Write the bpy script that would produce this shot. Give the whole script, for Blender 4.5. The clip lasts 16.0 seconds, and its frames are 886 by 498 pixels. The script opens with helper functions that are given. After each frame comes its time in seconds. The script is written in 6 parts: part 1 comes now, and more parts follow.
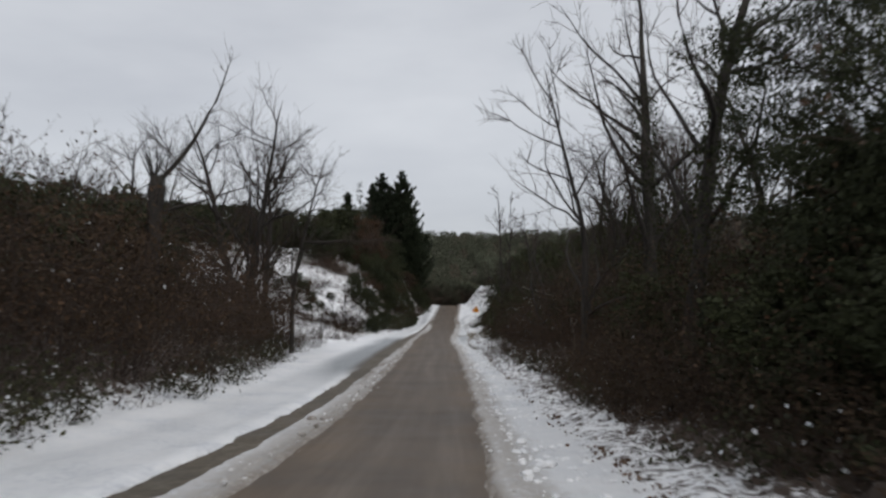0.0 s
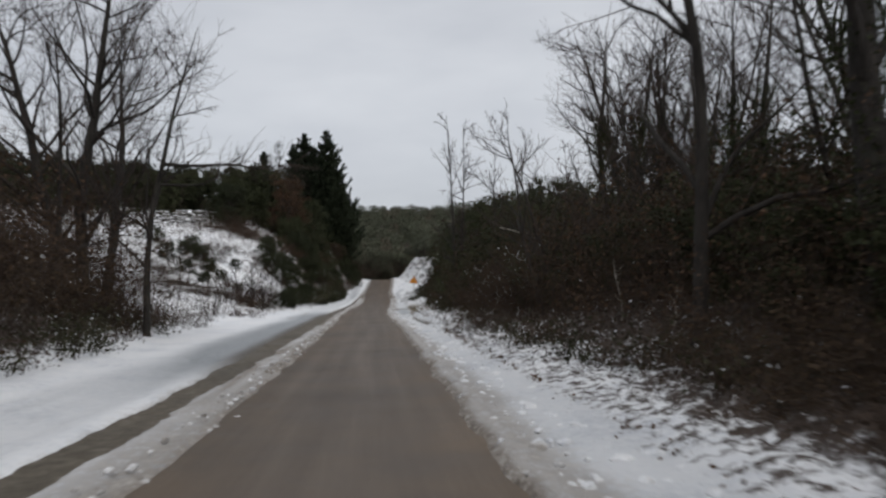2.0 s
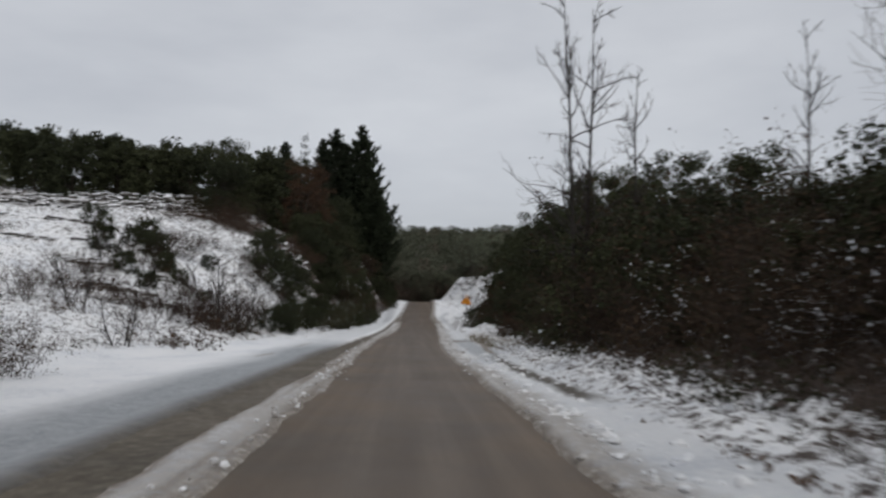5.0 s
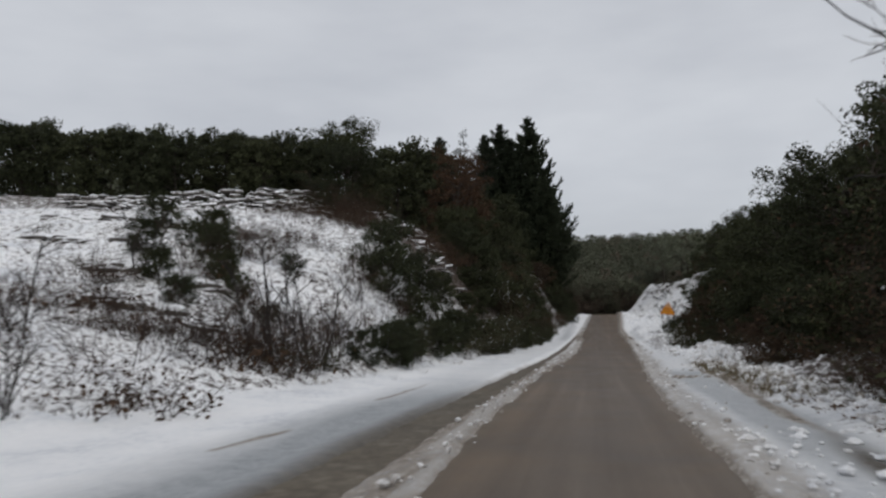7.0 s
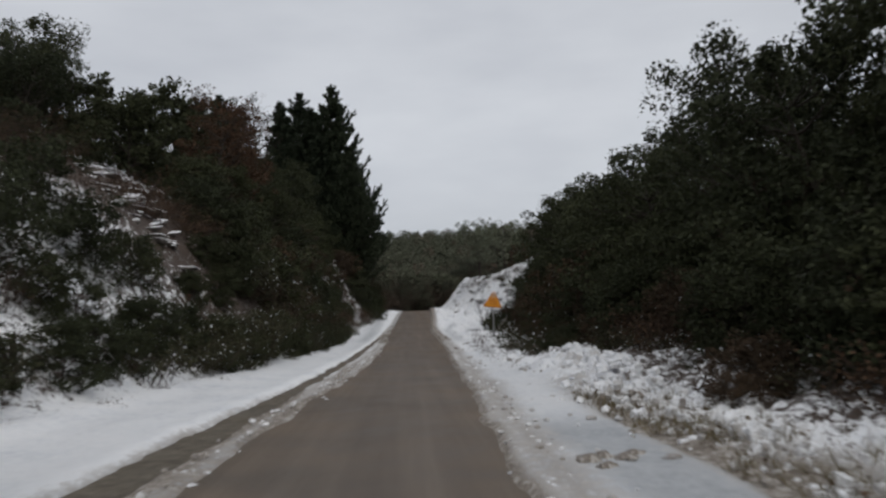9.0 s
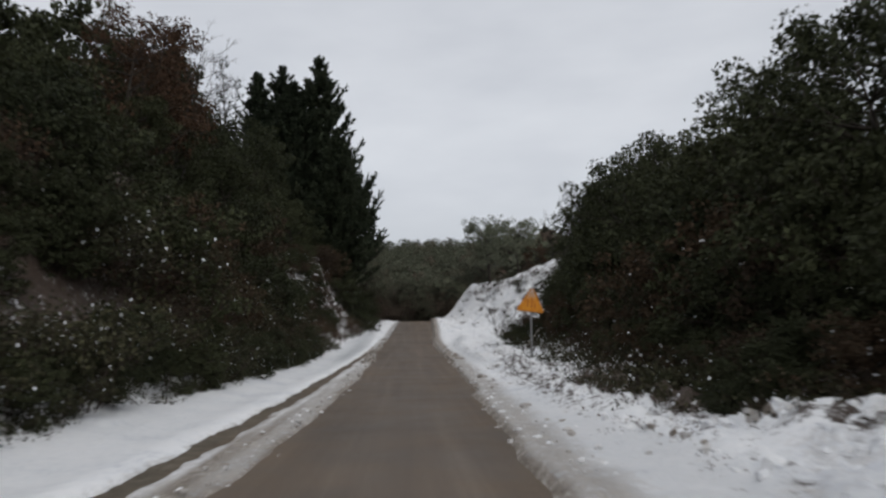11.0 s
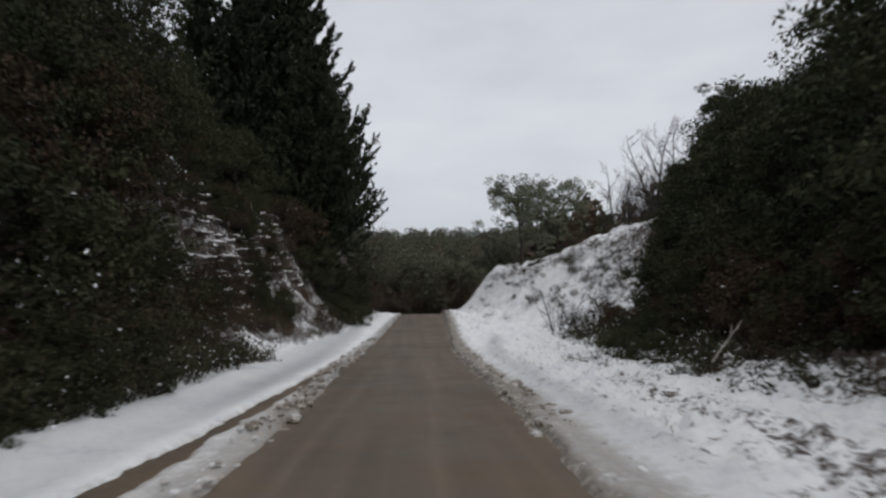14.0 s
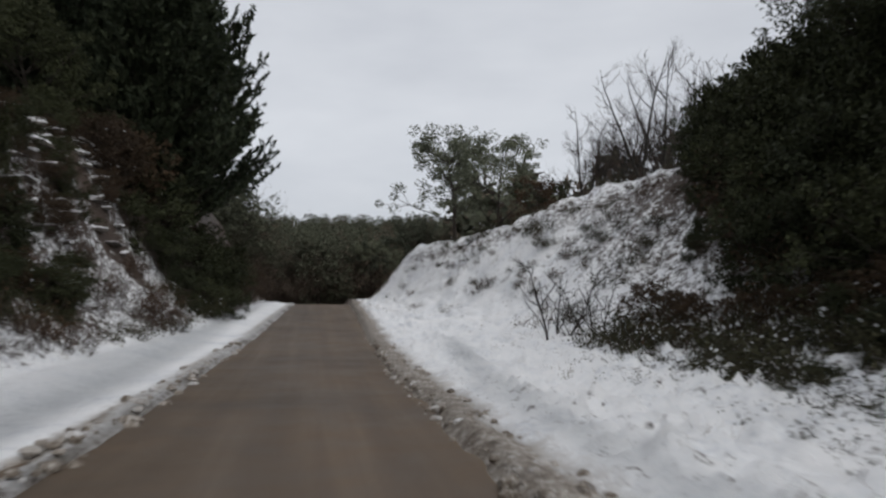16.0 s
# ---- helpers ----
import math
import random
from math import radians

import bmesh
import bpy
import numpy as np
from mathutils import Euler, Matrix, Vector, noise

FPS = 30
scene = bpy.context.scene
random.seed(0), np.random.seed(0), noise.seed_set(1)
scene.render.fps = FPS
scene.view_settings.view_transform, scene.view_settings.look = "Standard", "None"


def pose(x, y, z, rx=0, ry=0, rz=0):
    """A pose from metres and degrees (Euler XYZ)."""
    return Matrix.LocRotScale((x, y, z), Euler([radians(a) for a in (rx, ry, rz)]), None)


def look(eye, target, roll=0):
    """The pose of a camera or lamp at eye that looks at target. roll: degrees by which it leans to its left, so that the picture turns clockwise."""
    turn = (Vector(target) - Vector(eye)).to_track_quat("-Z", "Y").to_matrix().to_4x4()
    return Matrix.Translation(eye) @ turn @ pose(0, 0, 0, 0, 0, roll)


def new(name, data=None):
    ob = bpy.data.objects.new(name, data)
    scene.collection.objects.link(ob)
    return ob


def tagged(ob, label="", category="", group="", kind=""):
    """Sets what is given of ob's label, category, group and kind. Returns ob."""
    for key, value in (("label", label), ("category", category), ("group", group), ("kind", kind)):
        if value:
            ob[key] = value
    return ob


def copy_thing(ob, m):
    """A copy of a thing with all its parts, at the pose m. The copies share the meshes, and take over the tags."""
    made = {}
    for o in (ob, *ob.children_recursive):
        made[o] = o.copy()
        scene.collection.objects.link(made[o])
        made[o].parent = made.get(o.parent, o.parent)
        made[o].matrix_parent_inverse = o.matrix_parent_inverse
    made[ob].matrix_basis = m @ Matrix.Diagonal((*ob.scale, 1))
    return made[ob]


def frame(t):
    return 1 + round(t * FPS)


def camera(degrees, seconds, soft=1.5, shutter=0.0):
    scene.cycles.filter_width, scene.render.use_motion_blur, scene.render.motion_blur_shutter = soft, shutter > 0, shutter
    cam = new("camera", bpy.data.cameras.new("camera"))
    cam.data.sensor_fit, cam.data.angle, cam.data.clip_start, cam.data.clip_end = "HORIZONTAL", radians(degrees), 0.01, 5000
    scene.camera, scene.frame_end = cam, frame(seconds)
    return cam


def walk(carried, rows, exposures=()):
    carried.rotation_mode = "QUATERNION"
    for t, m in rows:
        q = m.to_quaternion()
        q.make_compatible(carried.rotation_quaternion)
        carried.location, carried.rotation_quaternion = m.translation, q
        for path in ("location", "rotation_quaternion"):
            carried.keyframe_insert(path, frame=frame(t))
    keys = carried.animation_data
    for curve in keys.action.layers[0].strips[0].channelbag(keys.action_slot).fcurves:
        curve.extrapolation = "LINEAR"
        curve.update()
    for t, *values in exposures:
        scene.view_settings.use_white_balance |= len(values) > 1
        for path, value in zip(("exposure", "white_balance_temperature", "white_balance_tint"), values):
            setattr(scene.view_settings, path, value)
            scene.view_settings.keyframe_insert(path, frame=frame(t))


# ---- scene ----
cam = camera(58.1, 16.0, 2.5, 0.4)
METRES, EYE, TILT, LEAN, TURN = 110.0, 1.28, 3.0, 0.0, 0.0
ROWS = [
    (0.0, 0.0, 0.0, 0.0, -0.0, 0.0, 0.0),
    (0.5, -0.0008, 0.0298, -0.0038, -0.68, 0.16, 0.03),
    (1.0, -0.0017, 0.0603, -0.0082, -2.25, 0.14, 0.87),
    (1.5, -0.0023, 0.0917, -0.0126, -4.02, -1.13, 1.4),
    (2.0, -0.0025, 0.1228, -0.0165, -5.07, -1.61, 0.86),
    (2.5, -0.0028, 0.1548, -0.02, -4.53, -0.5, 0.01),
    (3.0, -0.0035, 0.1856, -0.023, -4.33, -0.17, -0.51),
    (3.5, -0.004, 0.2169, -0.0256, -4.36, -0.32, -0.48),
    (4.0, -0.0045, 0.248, -0.0281, -4.34, -0.28, -0.47),
    (4.5, -0.0052, 0.2786, -0.0308, -4.28, -0.38, -0.48),
    (5.0, -0.0061, 0.3093, -0.0335, -2.43, 0.3, -0.8),
    (5.2, -0.0063, 0.3216, -0.0346, 0.1, 0.35, -0.74),
    (7.3, -0.0058, 0.4517, -0.0439, 10.5, 1.65, 2.04),
    (7.5, -0.0054, 0.4635, -0.0449, 7.08, 1.11, 2.03),
    (8.0, -0.0044, 0.4931, -0.0474, 0.18, 0.65, 2.1),
    (8.5, -0.003, 0.5231, -0.0494, -1.93, 0.63, 2.22),
    (9.0, -0.0023, 0.551, -0.0515, -2.85, 1.05, 1.8),
    (9.2, -0.002, 0.5622, -0.0523, -2.92, 1.2, 1.9),
    (11.3, -0.0003, 0.6893, -0.062, -3.0, 2.0, 0.85),
    (11.5, -0.0001, 0.7018, -0.0628, -3.07, 1.9, 0.68),
    (12.0, 0.0003, 0.733, -0.0648, -2.88, 1.7, 0.62),
    (12.5, 0.0009, 0.7649, -0.0669, -2.77, 1.76, 0.7),
    (13.0, 0.0014, 0.7972, -0.0691, -2.59, 1.72, 0.69),
    (13.5, 0.0019, 0.8297, -0.0713, -2.53, 1.74, 0.6),
    (14.0, 0.0021, 0.8624, -0.0735, -2.37, 1.67, 0.66),
    (14.5, 0.0025, 0.8962, -0.0757, -2.28, 1.78, 0.62),
    (15.0, 0.0024, 0.9295, -0.0777, -4.37, 1.95, 0.2),
    (15.5, 0.0025, 0.963, -0.0801, -7.25, 1.02, -0.09),
    (16.0, 0.003, 0.9962, -0.0817, -9.55, 1.18, -0.47),
]
walk(cam, [(t, pose(0, 0, EYE, TILT, LEAN, TURN) @ pose(METRES * x, METRES * y, METRES * z, 90 + pitch, roll, yaw)) for t, x, y, z, yaw, pitch, roll in ROWS], [(0, 0.0), (4.0, 0.0), (5.0, -0.1), (7.5, -0.09), (9.0, -0.07), (11.5, 0.07), (16.0, 0.06)])

# ---------------------------------------------------------------- world, sun
world = bpy.data.worlds.new("overcast_sky")
scene.world = world
world.use_nodes = True
wn, wl = world.node_tree.nodes, world.node_tree.links
wn.clear()
w_out = wn.new("ShaderNodeOutputWorld")
w_bg = wn.new("ShaderNodeBackground")
w_sky = wn.new("ShaderNodeTexSky")
w_sky.sky_type, w_sky.sun_disc = "NISHITA", False
w_sky.sun_elevation, w_sky.sun_rotation = radians(44), radians(161)
w_dim = wn.new("ShaderNodeMix")
w_dim.data_type, w_dim.blend_type = "RGBA", "MULTIPLY"
w_dim.inputs[0].default_value = 1.0
w_dim.inputs[7].default_value = (0.1, 0.1, 0.1, 1)
w_tc = wn.new("ShaderNodeTexCoord")
w_map = wn.new("ShaderNodeMapping")
w_map.inputs["Scale"].default_value = (1.0, 1.0, 3.2)
w_noise = wn.new("ShaderNodeTexNoise")
w_noise.inputs["Scale"].default_value = 2.3
w_noise.inputs["Detail"].default_value = 5
w_noise.inputs["Roughness"].default_value = 0.5
w_ramp = wn.new("ShaderNodeValToRGB")
w_ramp.color_ramp.elements[0].position, w_ramp.color_ramp.elements[0].color = 0.3, (0.505, 0.525, 0.573, 1)
w_ramp.color_ramp.elements[1].position, w_ramp.color_ramp.elements[1].color = 0.72, (0.70, 0.72, 0.758, 1)
w_mix = wn.new("ShaderNodeMix")
w_mix.data_type = "RGBA"
w_mix.inputs[0].default_value = 0.92
wl.new(w_tc.outputs["Generated"], w_map.inputs["Vector"])
wl.new(w_map.outputs["Vector"], w_noise.inputs["Vector"])
wl.new(w_noise.outputs["Fac"], w_ramp.inputs["Fac"])
wl.new(w_sky.outputs["Color"], w_dim.inputs[6])
wl.new(w_dim.outputs[2], w_mix.inputs[6])
wl.new(w_ramp.outputs["Color"], w_mix.inputs[7])
wl.new(w_mix.outputs[2], w_bg.inputs["Color"])
w_bg.inputs["Strength"].default_value = 1.0
wl.new(w_bg.outputs["Background"], w_out.inputs["Surface"])

sun = new("sun", bpy.data.lights.new("sun", "SUN"))
sun.data.energy, sun.data.angle, sun.data.color = 1.2, radians(60), (1.0, 0.97, 0.93)
sun.matrix_world = look((20, -58, 60), (0, 0, 0))


# ---------------------------------------------------------------- materials
def base_material(name, roughness=0.8, specular=0.3):
    m = bpy.data.materials.new(name)
    m.use_nodes = True
    b = m.node_tree.nodes["Principled BSDF"]
    b.inputs["Roughness"].default_value = roughness
    b.inputs["Specular IOR Level"].default_value = specular
    return m, m.node_tree.nodes, m.node_tree.links, b


def noise_node(n, l, scale, detail=4, vector=None, rough=0.55):
    t = n.new("ShaderNodeTexNoise")
    t.inputs["Scale"].default_value, t.inputs["Detail"].default_value = scale, detail
    t.inputs["Roughness"].default_value = rough
    if vector is not None:
        l.new(vector, t.inputs["Vector"])
    return t


def ramp_node(n, l, fac, stops):
    r = n.new("ShaderNodeValToRGB")
    e = r.color_ramp.elements
    while len(e) < len(stops):
        e.new(0.5)
    for k, (p, c) in enumerate(stops):
        e[k].position, e[k].color = p, (*c, 1)
    l.new(fac, r.inputs["Fac"])
    return r


def mix_node(n, l, fac, a, b, blend="MIX"):
    m = n.new("ShaderNodeMix")
    m.data_type, m.blend_type = "RGBA", blend
    for sock, v in ((m.inputs[0], fac), (m.inputs[6], a), (m.inputs[7], b)):
        if isinstance(v, (int, float)):
            sock.default_value = v
        elif isinstance(v, tuple):
            sock.default_value = (*v, 1)
        else:
            l.new(v, sock)
    return m.outputs[2]


def math_node(n, l, op, a, b=0.0):
    m = n.new("ShaderNodeMath")
    m.operation = op
    for sock, v in ((m.inputs[0], a), (m.inputs[1], b)):
        if isinstance(v, (int, float)):
            sock.default_value = v
        else:
            l.new(v, sock)
    return m.outputs[0]


def bump_node(n, l, height, b, strength, distance):
    u = n.new("ShaderNodeBump")
    u.inputs["Strength"].default_value, u.inputs["Distance"].default_value = strength, distance
    l.new(height, u.inputs["Height"])
    l.new(u.outputs["Normal"], b.inputs["Normal"])


def snow_material():
    """Old snow; the layers 'slush' and 'litter' of the mesh say where traffic and fallen leaves have soiled it."""
    m, n, l, b = base_material("snow", 0.62, 0.3)
    pos = n.new("ShaderNodeTexCoord").outputs["Object"]
    slush = n.new("ShaderNodeAttribute")
    slush.attribute_name = "slush"
    litter = n.new("ShaderNodeAttribute")
    litter.attribute_name = "litter"
    big, mid, fine = noise_node(n, l, 0.7, 4, pos), noise_node(n, l, 5.0, 6, pos, 0.65), noise_node(n, l, 38, 3, pos)
    crumb = noise_node(n, l, 9.0, 5, pos, 0.7)
    tone = math_node(n, l, "ADD", math_node(n, l, "MULTIPLY", big.outputs["Fac"], 0.5), math_node(n, l, "MULTIPLY", crumb.outputs["Fac"], 0.5))
    clean = ramp_node(n, l, tone, [(0.36, (0.66, 0.68, 0.72)), (0.48, (0.86, 0.87, 0.885)), (0.6, (0.92, 0.92, 0.925))]).outputs["Color"]
    grit = noise_node(n, l, 17.0, 5, pos, 0.7)
    mash = math_node(n, l, "ADD", math_node(n, l, "MULTIPLY", mid.outputs["Fac"], 0.45), math_node(n, l, "MULTIPLY", grit.outputs["Fac"], 0.55))
    dirty = ramp_node(n, l, mash, [(0.38, (0.075, 0.058, 0.044)), (0.49, (0.22, 0.185, 0.15)), (0.62, (0.54, 0.51, 0.475))]).outputs["Color"]
    grain = math_node(n, l, "ADD", slush.outputs["Fac"], math_node(n, l, "MULTIPLY", math_node(n, l, "SUBTRACT", mash, 0.5), 1.8))
    f1 = ramp_node(n, l, grain, [(0.22, (0, 0, 0)), (0.75, (1, 1, 1))]).outputs["Color"]
    ice = n.new("ShaderNodeAttribute")
    ice.attribute_name = "packed"
    frozen = ramp_node(n, l, mash, [(0.40, (0.27, 0.288, 0.305)), (0.6, (0.42, 0.438, 0.455))]).outputs["Color"]
    clean = mix_node(n, l, ice.outputs["Fac"], clean, frozen)
    c = mix_node(n, l, f1, clean, dirty)
    melt = n.new("ShaderNodeAttribute")
    melt.attribute_name = "melt"
    seep = math_node(n, l, "ADD", melt.outputs["Fac"], math_node(n, l, "MULTIPLY", math_node(n, l, "SUBTRACT", mash, 0.5), 0.9))
    puddle = ramp_node(n, l, mid.outputs["Fac"], [(0.35, (0.072, 0.061, 0.048)), (0.65, (0.15, 0.135, 0.115))]).outputs["Color"]
    c = mix_node(n, l, ramp_node(n, l, seep, [(0.15, (0, 0, 0)), (0.95, (1, 1, 1))]).outputs["Color"], c, puddle)
    leafy = ramp_node(n, l, fine.outputs["Fac"], [(0.3, (0.026, 0.018, 0.013)), (0.55, (0.068, 0.047, 0.035)), (0.8, (0.14, 0.098, 0.073))]).outputs["Color"]
    patch, speck = noise_node(n, l, 4.6, 7, pos, 0.70), noise_node(n, l, 21.0, 4, pos, 0.6)
    both = math_node(n, l, "ADD", math_node(n, l, "MULTIPLY", math_node(n, l, "SUBTRACT", patch.outputs["Fac"], 0.5), 2.1), math_node(n, l, "MULTIPLY", math_node(n, l, "SUBTRACT", speck.outputs["Fac"], 0.5), 0.8))
    g2 = math_node(n, l, "ADD", litter.outputs["Fac"], both)
    f2 = ramp_node(n, l, g2, [(0.43, (0, 0, 0)), (0.65, (1, 1, 1))]).outputs["Color"]
    c = mix_node(n, l, f2, c, leafy)
    l.new(c, b.inputs["Base Color"])
    h = math_node(n, l, "ADD", mid.outputs["Fac"], math_node(n, l, "MULTIPLY", fine.outputs["Fac"], 0.4))
    bump_node(n, l, h, b, 0.8, 0.08)
    return m


def asphalt_material():
    m, n, l, b = base_material("wet_asphalt", 0.6, 0.2)
    pos = n.new("ShaderNodeTexCoord").outputs["Object"]
    stretch = n.new("ShaderNodeMapping")
    stretch.inputs["Scale"].default_value = (2.2, 0.05, 1)
    l.new(pos, stretch.inputs["Vector"])
    track, spot, grit = noise_node(n, l, 1.3, 4, stretch.outputs["Vector"]), noise_node(n, l, 1.1, 6, pos, 0.6), noise_node(n, l, 90, 2, pos)
    c = ramp_node(n, l, track.outputs["Fac"], [(0.32, (0.114, 0.093, 0.075)), (0.55, (0.141, 0.116, 0.094)), (0.75, (0.184, 0.155, 0.129))]).outputs["Color"]
    s = ramp_node(n, l, spot.outputs["Fac"], [(0.38, (0.82, 0.81, 0.80)), (0.6, (1.03, 1.02, 1.01))]).outputs["Color"]
    c = mix_node(n, l, 1.0, c, s, "MULTIPLY")
    g = ramp_node(n, l, grit.outputs["Fac"], [(0.3, (0.75, 0.75, 0.75)), (0.7, (1.2, 1.2, 1.2))]).outputs["Color"]
    c = mix_node(n, l, 0.6, c, g, "MULTIPLY")
    # mud lies on the swept lane; the ruts beside it are bare grey
    across = n.new("ShaderNodeSeparateXYZ")
    l.new(pos, across.inputs["Vector"])
    bare = ramp_node(n, l, math_node(n, l, "ADD", math_node(n, l, "MULTIPLY", across.outputs["X"], 0.1), 0.5), [(0.265, (1, 1, 1)), (0.305, (0, 0, 0))]).outputs["Color"]
    crud = noise_node(n, l, 6.0, 6, pos, 0.7)
    rutted = ramp_node(n, l, crud.outputs["Fac"], [(0.34, (0.066, 0.058, 0.045)), (0.52, (0.108, 0.096, 0.078)), (0.72, (0.19, 0.178, 0.157))]).outputs["Color"]
    c = mix_node(n, l, bare, c, rutted)
    mud = ramp_node(n, l, math_node(n, l, "MULTIPLY", across.outputs["Y"], 0.005), [(0.30, (0, 0, 0)), (0.52, (1, 1, 1))]).outputs["Color"]
    c = mix_node(n, l, math_node(n, l, "MULTIPLY", mud, math_node(n, l, "MULTIPLY", spot.outputs["Fac"], 1.6)), c, mix_node(n, l, 1.0, c, (0.84, 0.77, 0.69), "MULTIPLY"))
    mid = math_node(n, l, "ABSOLUTE", math_node(n, l, "ADD", across.outputs["X"], 0.55))
    drift = noise_node(n, l, 0.35, 4, pos, 0.6)
    rim = math_node(n, l, "ADD", math_node(n, l, "MULTIPLY", mid, 0.5), math_node(n, l, "MULTIPLY", math_node(n, l, "SUBTRACT", drift.outputs["Fac"], 0.5), 1.1))
    c = mix_node(n, l, ramp_node(n, l, rim, [(0.25, (0, 0, 0)), (0.75, (1, 1, 1))]).outputs["Color"], c, mix_node(n, l, 1.0, c, (1.0, 0.94, 0.86), "MULTIPLY"))
    wet = ramp_node(n, l, drift.outputs["Fac"], [(0.36, (0.84, 0.85, 0.86)), (0.50, (1.0, 1.0, 1.0)), (0.66, (1.10, 1.09, 1.08))]).outputs["Color"]
    c = mix_node(n, l, 1.0, c, wet, "MULTIPLY")
    l.new(c, b.inputs["Base Color"])
    r = ramp_node(n, l, spot.outputs["Fac"], [(0.35, (0.58, 0.58, 0.58)), (0.65, (0.72, 0.72, 0.72))])
    l.new(r.outputs["Color"], b.inputs["Roughness"])
    bump_node(n, l, grit.outputs["Fac"], b, 0.35, 0.006)
    return m


def leaf_material(name, dark, light, roughness=0.55, snowed=0.0):
    """Leaves that vary from leaf to leaf and from plant to plant."""
    m, n, l, b = base_material(name, roughness, 0.07)
    geo, info = n.new("ShaderNodeNewGeometry"), n.new("ShaderNodeObjectInfo")
    stops = [(0.0, dark), (0.9, light)]
    c = ramp_node(n, l, geo.outputs["Random Per Island"], stops).outputs["Color"]
    tint = ramp_node(n, l, info.outputs["Random"], [(0.0, (0.72, 0.74, 0.72)), (1.0, (1.15, 1.12, 1.0))]).outputs["Color"]
    c = mix_node(n, l, 1.0, c, tint, "MULTIPLY")
    if snowed:
        s = ramp_node(n, l, geo.outputs["Random Per Island"], [(1 - snowed, (0, 0, 0)), (1 - snowed + 0.003, (1, 1, 1))]).outputs["Color"]
        c = mix_node(n, l, s, c, (0.72, 0.74, 0.78))
    l.new(c, b.inputs["Base Color"])
    return m


def bark_material(name, dark, light, scale=9.0):
    m, n, l, b = base_material(name, 0.85, 0.2)
    pos = n.new("ShaderNodeTexCoord").outputs["Object"]
    stretch = n.new("ShaderNodeMapping")
    stretch.inputs["Scale"].default_value = (1, 1, 0.25)
    l.new(pos, stretch.inputs["Vector"])
    a, lichen = noise_node(n, l, scale, 5, stretch.outputs["Vector"], 0.65), noise_node(n, l, 1.7, 3, pos)
    c = ramp_node(n, l, a.outputs["Fac"], [(0.3, dark), (0.7, light)]).outputs["Color"]
    f = ramp_node(n, l, lichen.outputs["Fac"], [(0.54, (0, 0, 0)), (0.80, (0.4, 0.4, 0.4))]).outputs["Color"]
    c = mix_node(n, l, f, c, (0.075, 0.080, 0.060))
    l.new(c, b.inputs["Base Color"])
    bump_node(n, l, a.outputs["Fac"], b, 0.6, 0.02)
    return m


def plain_material(name, colour, roughness=0.6, metal=0.0, scale=14.0, wear=0.25):
    m, n, l, b = base_material(name, roughness, 0.4)
    pos = n.new("ShaderNodeTexCoord").outputs["Object"]
    a = noise_node(n, l, scale, 5, pos, 0.6)
    lo, hi = tuple(v * (1 - wear) for v in colour), tuple(min(1, v * (1 + wear)) for v in colour)
    l.new(ramp_node(n, l, a.outputs["Fac"], [(0.3, lo), (0.7, hi)]).outputs["Color"], b.inputs["Base Color"])
    b.inputs["Metallic"].default_value = metal
    bump_node(n, l, a.outputs["Fac"], b, 0.2, 0.01)
    return m


SNOW = snow_material()
ASPHALT = asphalt_material()
BARK_GREY = bark_material("grey_bark", (0.016, 0.014, 0.013), (0.048, 0.042, 0.037))
BARK_DARK = bark_material("dark_bark", (0.020, 0.016, 0.013), (0.055, 0.044, 0.035))
TWIG = bark_material("brown_twigs", (0.030, 0.021, 0.017), (0.060, 0.043, 0.035), 5.0)
PALE_WOOD = bark_material("pale_wood", (0.20, 0.18, 0.155), (0.42, 0.39, 0.35))
LEAF_OAK = leaf_material("evergreen_leaves", (0.028, 0.032, 0.018), (0.046, 0.052, 0.029), 0.6)
LEAF_FIR = leaf_material("conifer_needles", (0.014, 0.019, 0.013), (0.034, 0.042, 0.027), 0.6)
LEAF_OLIVE = leaf_material("olive_leaves", (0.075, 0.085, 0.060), (0.170, 0.182, 0.140), 0.6)
LEAF_BROWN = leaf_material("withered_leaves", (0.040, 0.026, 0.018), (0.090, 0.057, 0.040), 0.7)
LEAF_BRAMBLE = leaf_material("bramble_leaves", (0.037, 0.027, 0.019), (0.070, 0.048, 0.034), 0.7, 0.006)
LEAF_UNDER = leaf_material("snow_dusted_leaves", (0.026, 0.027, 0.017), (0.066, 0.064, 0.040), 0.6, 0.035)
LEAF_SNOWY = leaf_material("snow_laden_leaves", (0.030, 0.030, 0.018), (0.085, 0.080, 0.050), 0.6, 0.5)
LEAF_RUST = leaf_material("rust_leaves", (0.040, 0.024, 0.017), (0.088, 0.052, 0.035), 0.8)
LEAF_IVY = leaf_material("ivy_leaves", (0.018, 0.022, 0.010), (0.042, 0.047, 0.020), 0.6)
# evergreen leaves of the distance: haze is put into their lighter, greyer colour
LEAF_HAZED = leaf_material("far_leaves", (0.068, 0.075, 0.057), (0.100, 0.106, 0.081), 0.8)
# twig brown lightened to offset the shade inside the distant brush
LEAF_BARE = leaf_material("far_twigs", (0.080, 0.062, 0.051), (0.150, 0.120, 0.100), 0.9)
LEAF_FALLEN = leaf_material("fallen_leaves", (0.055, 0.034, 0.025), (0.17, 0.115, 0.085), 0.8)
GRASS = leaf_material("dead_grass", (0.09, 0.07, 0.045), (0.24, 0.20, 0.13), 0.8)


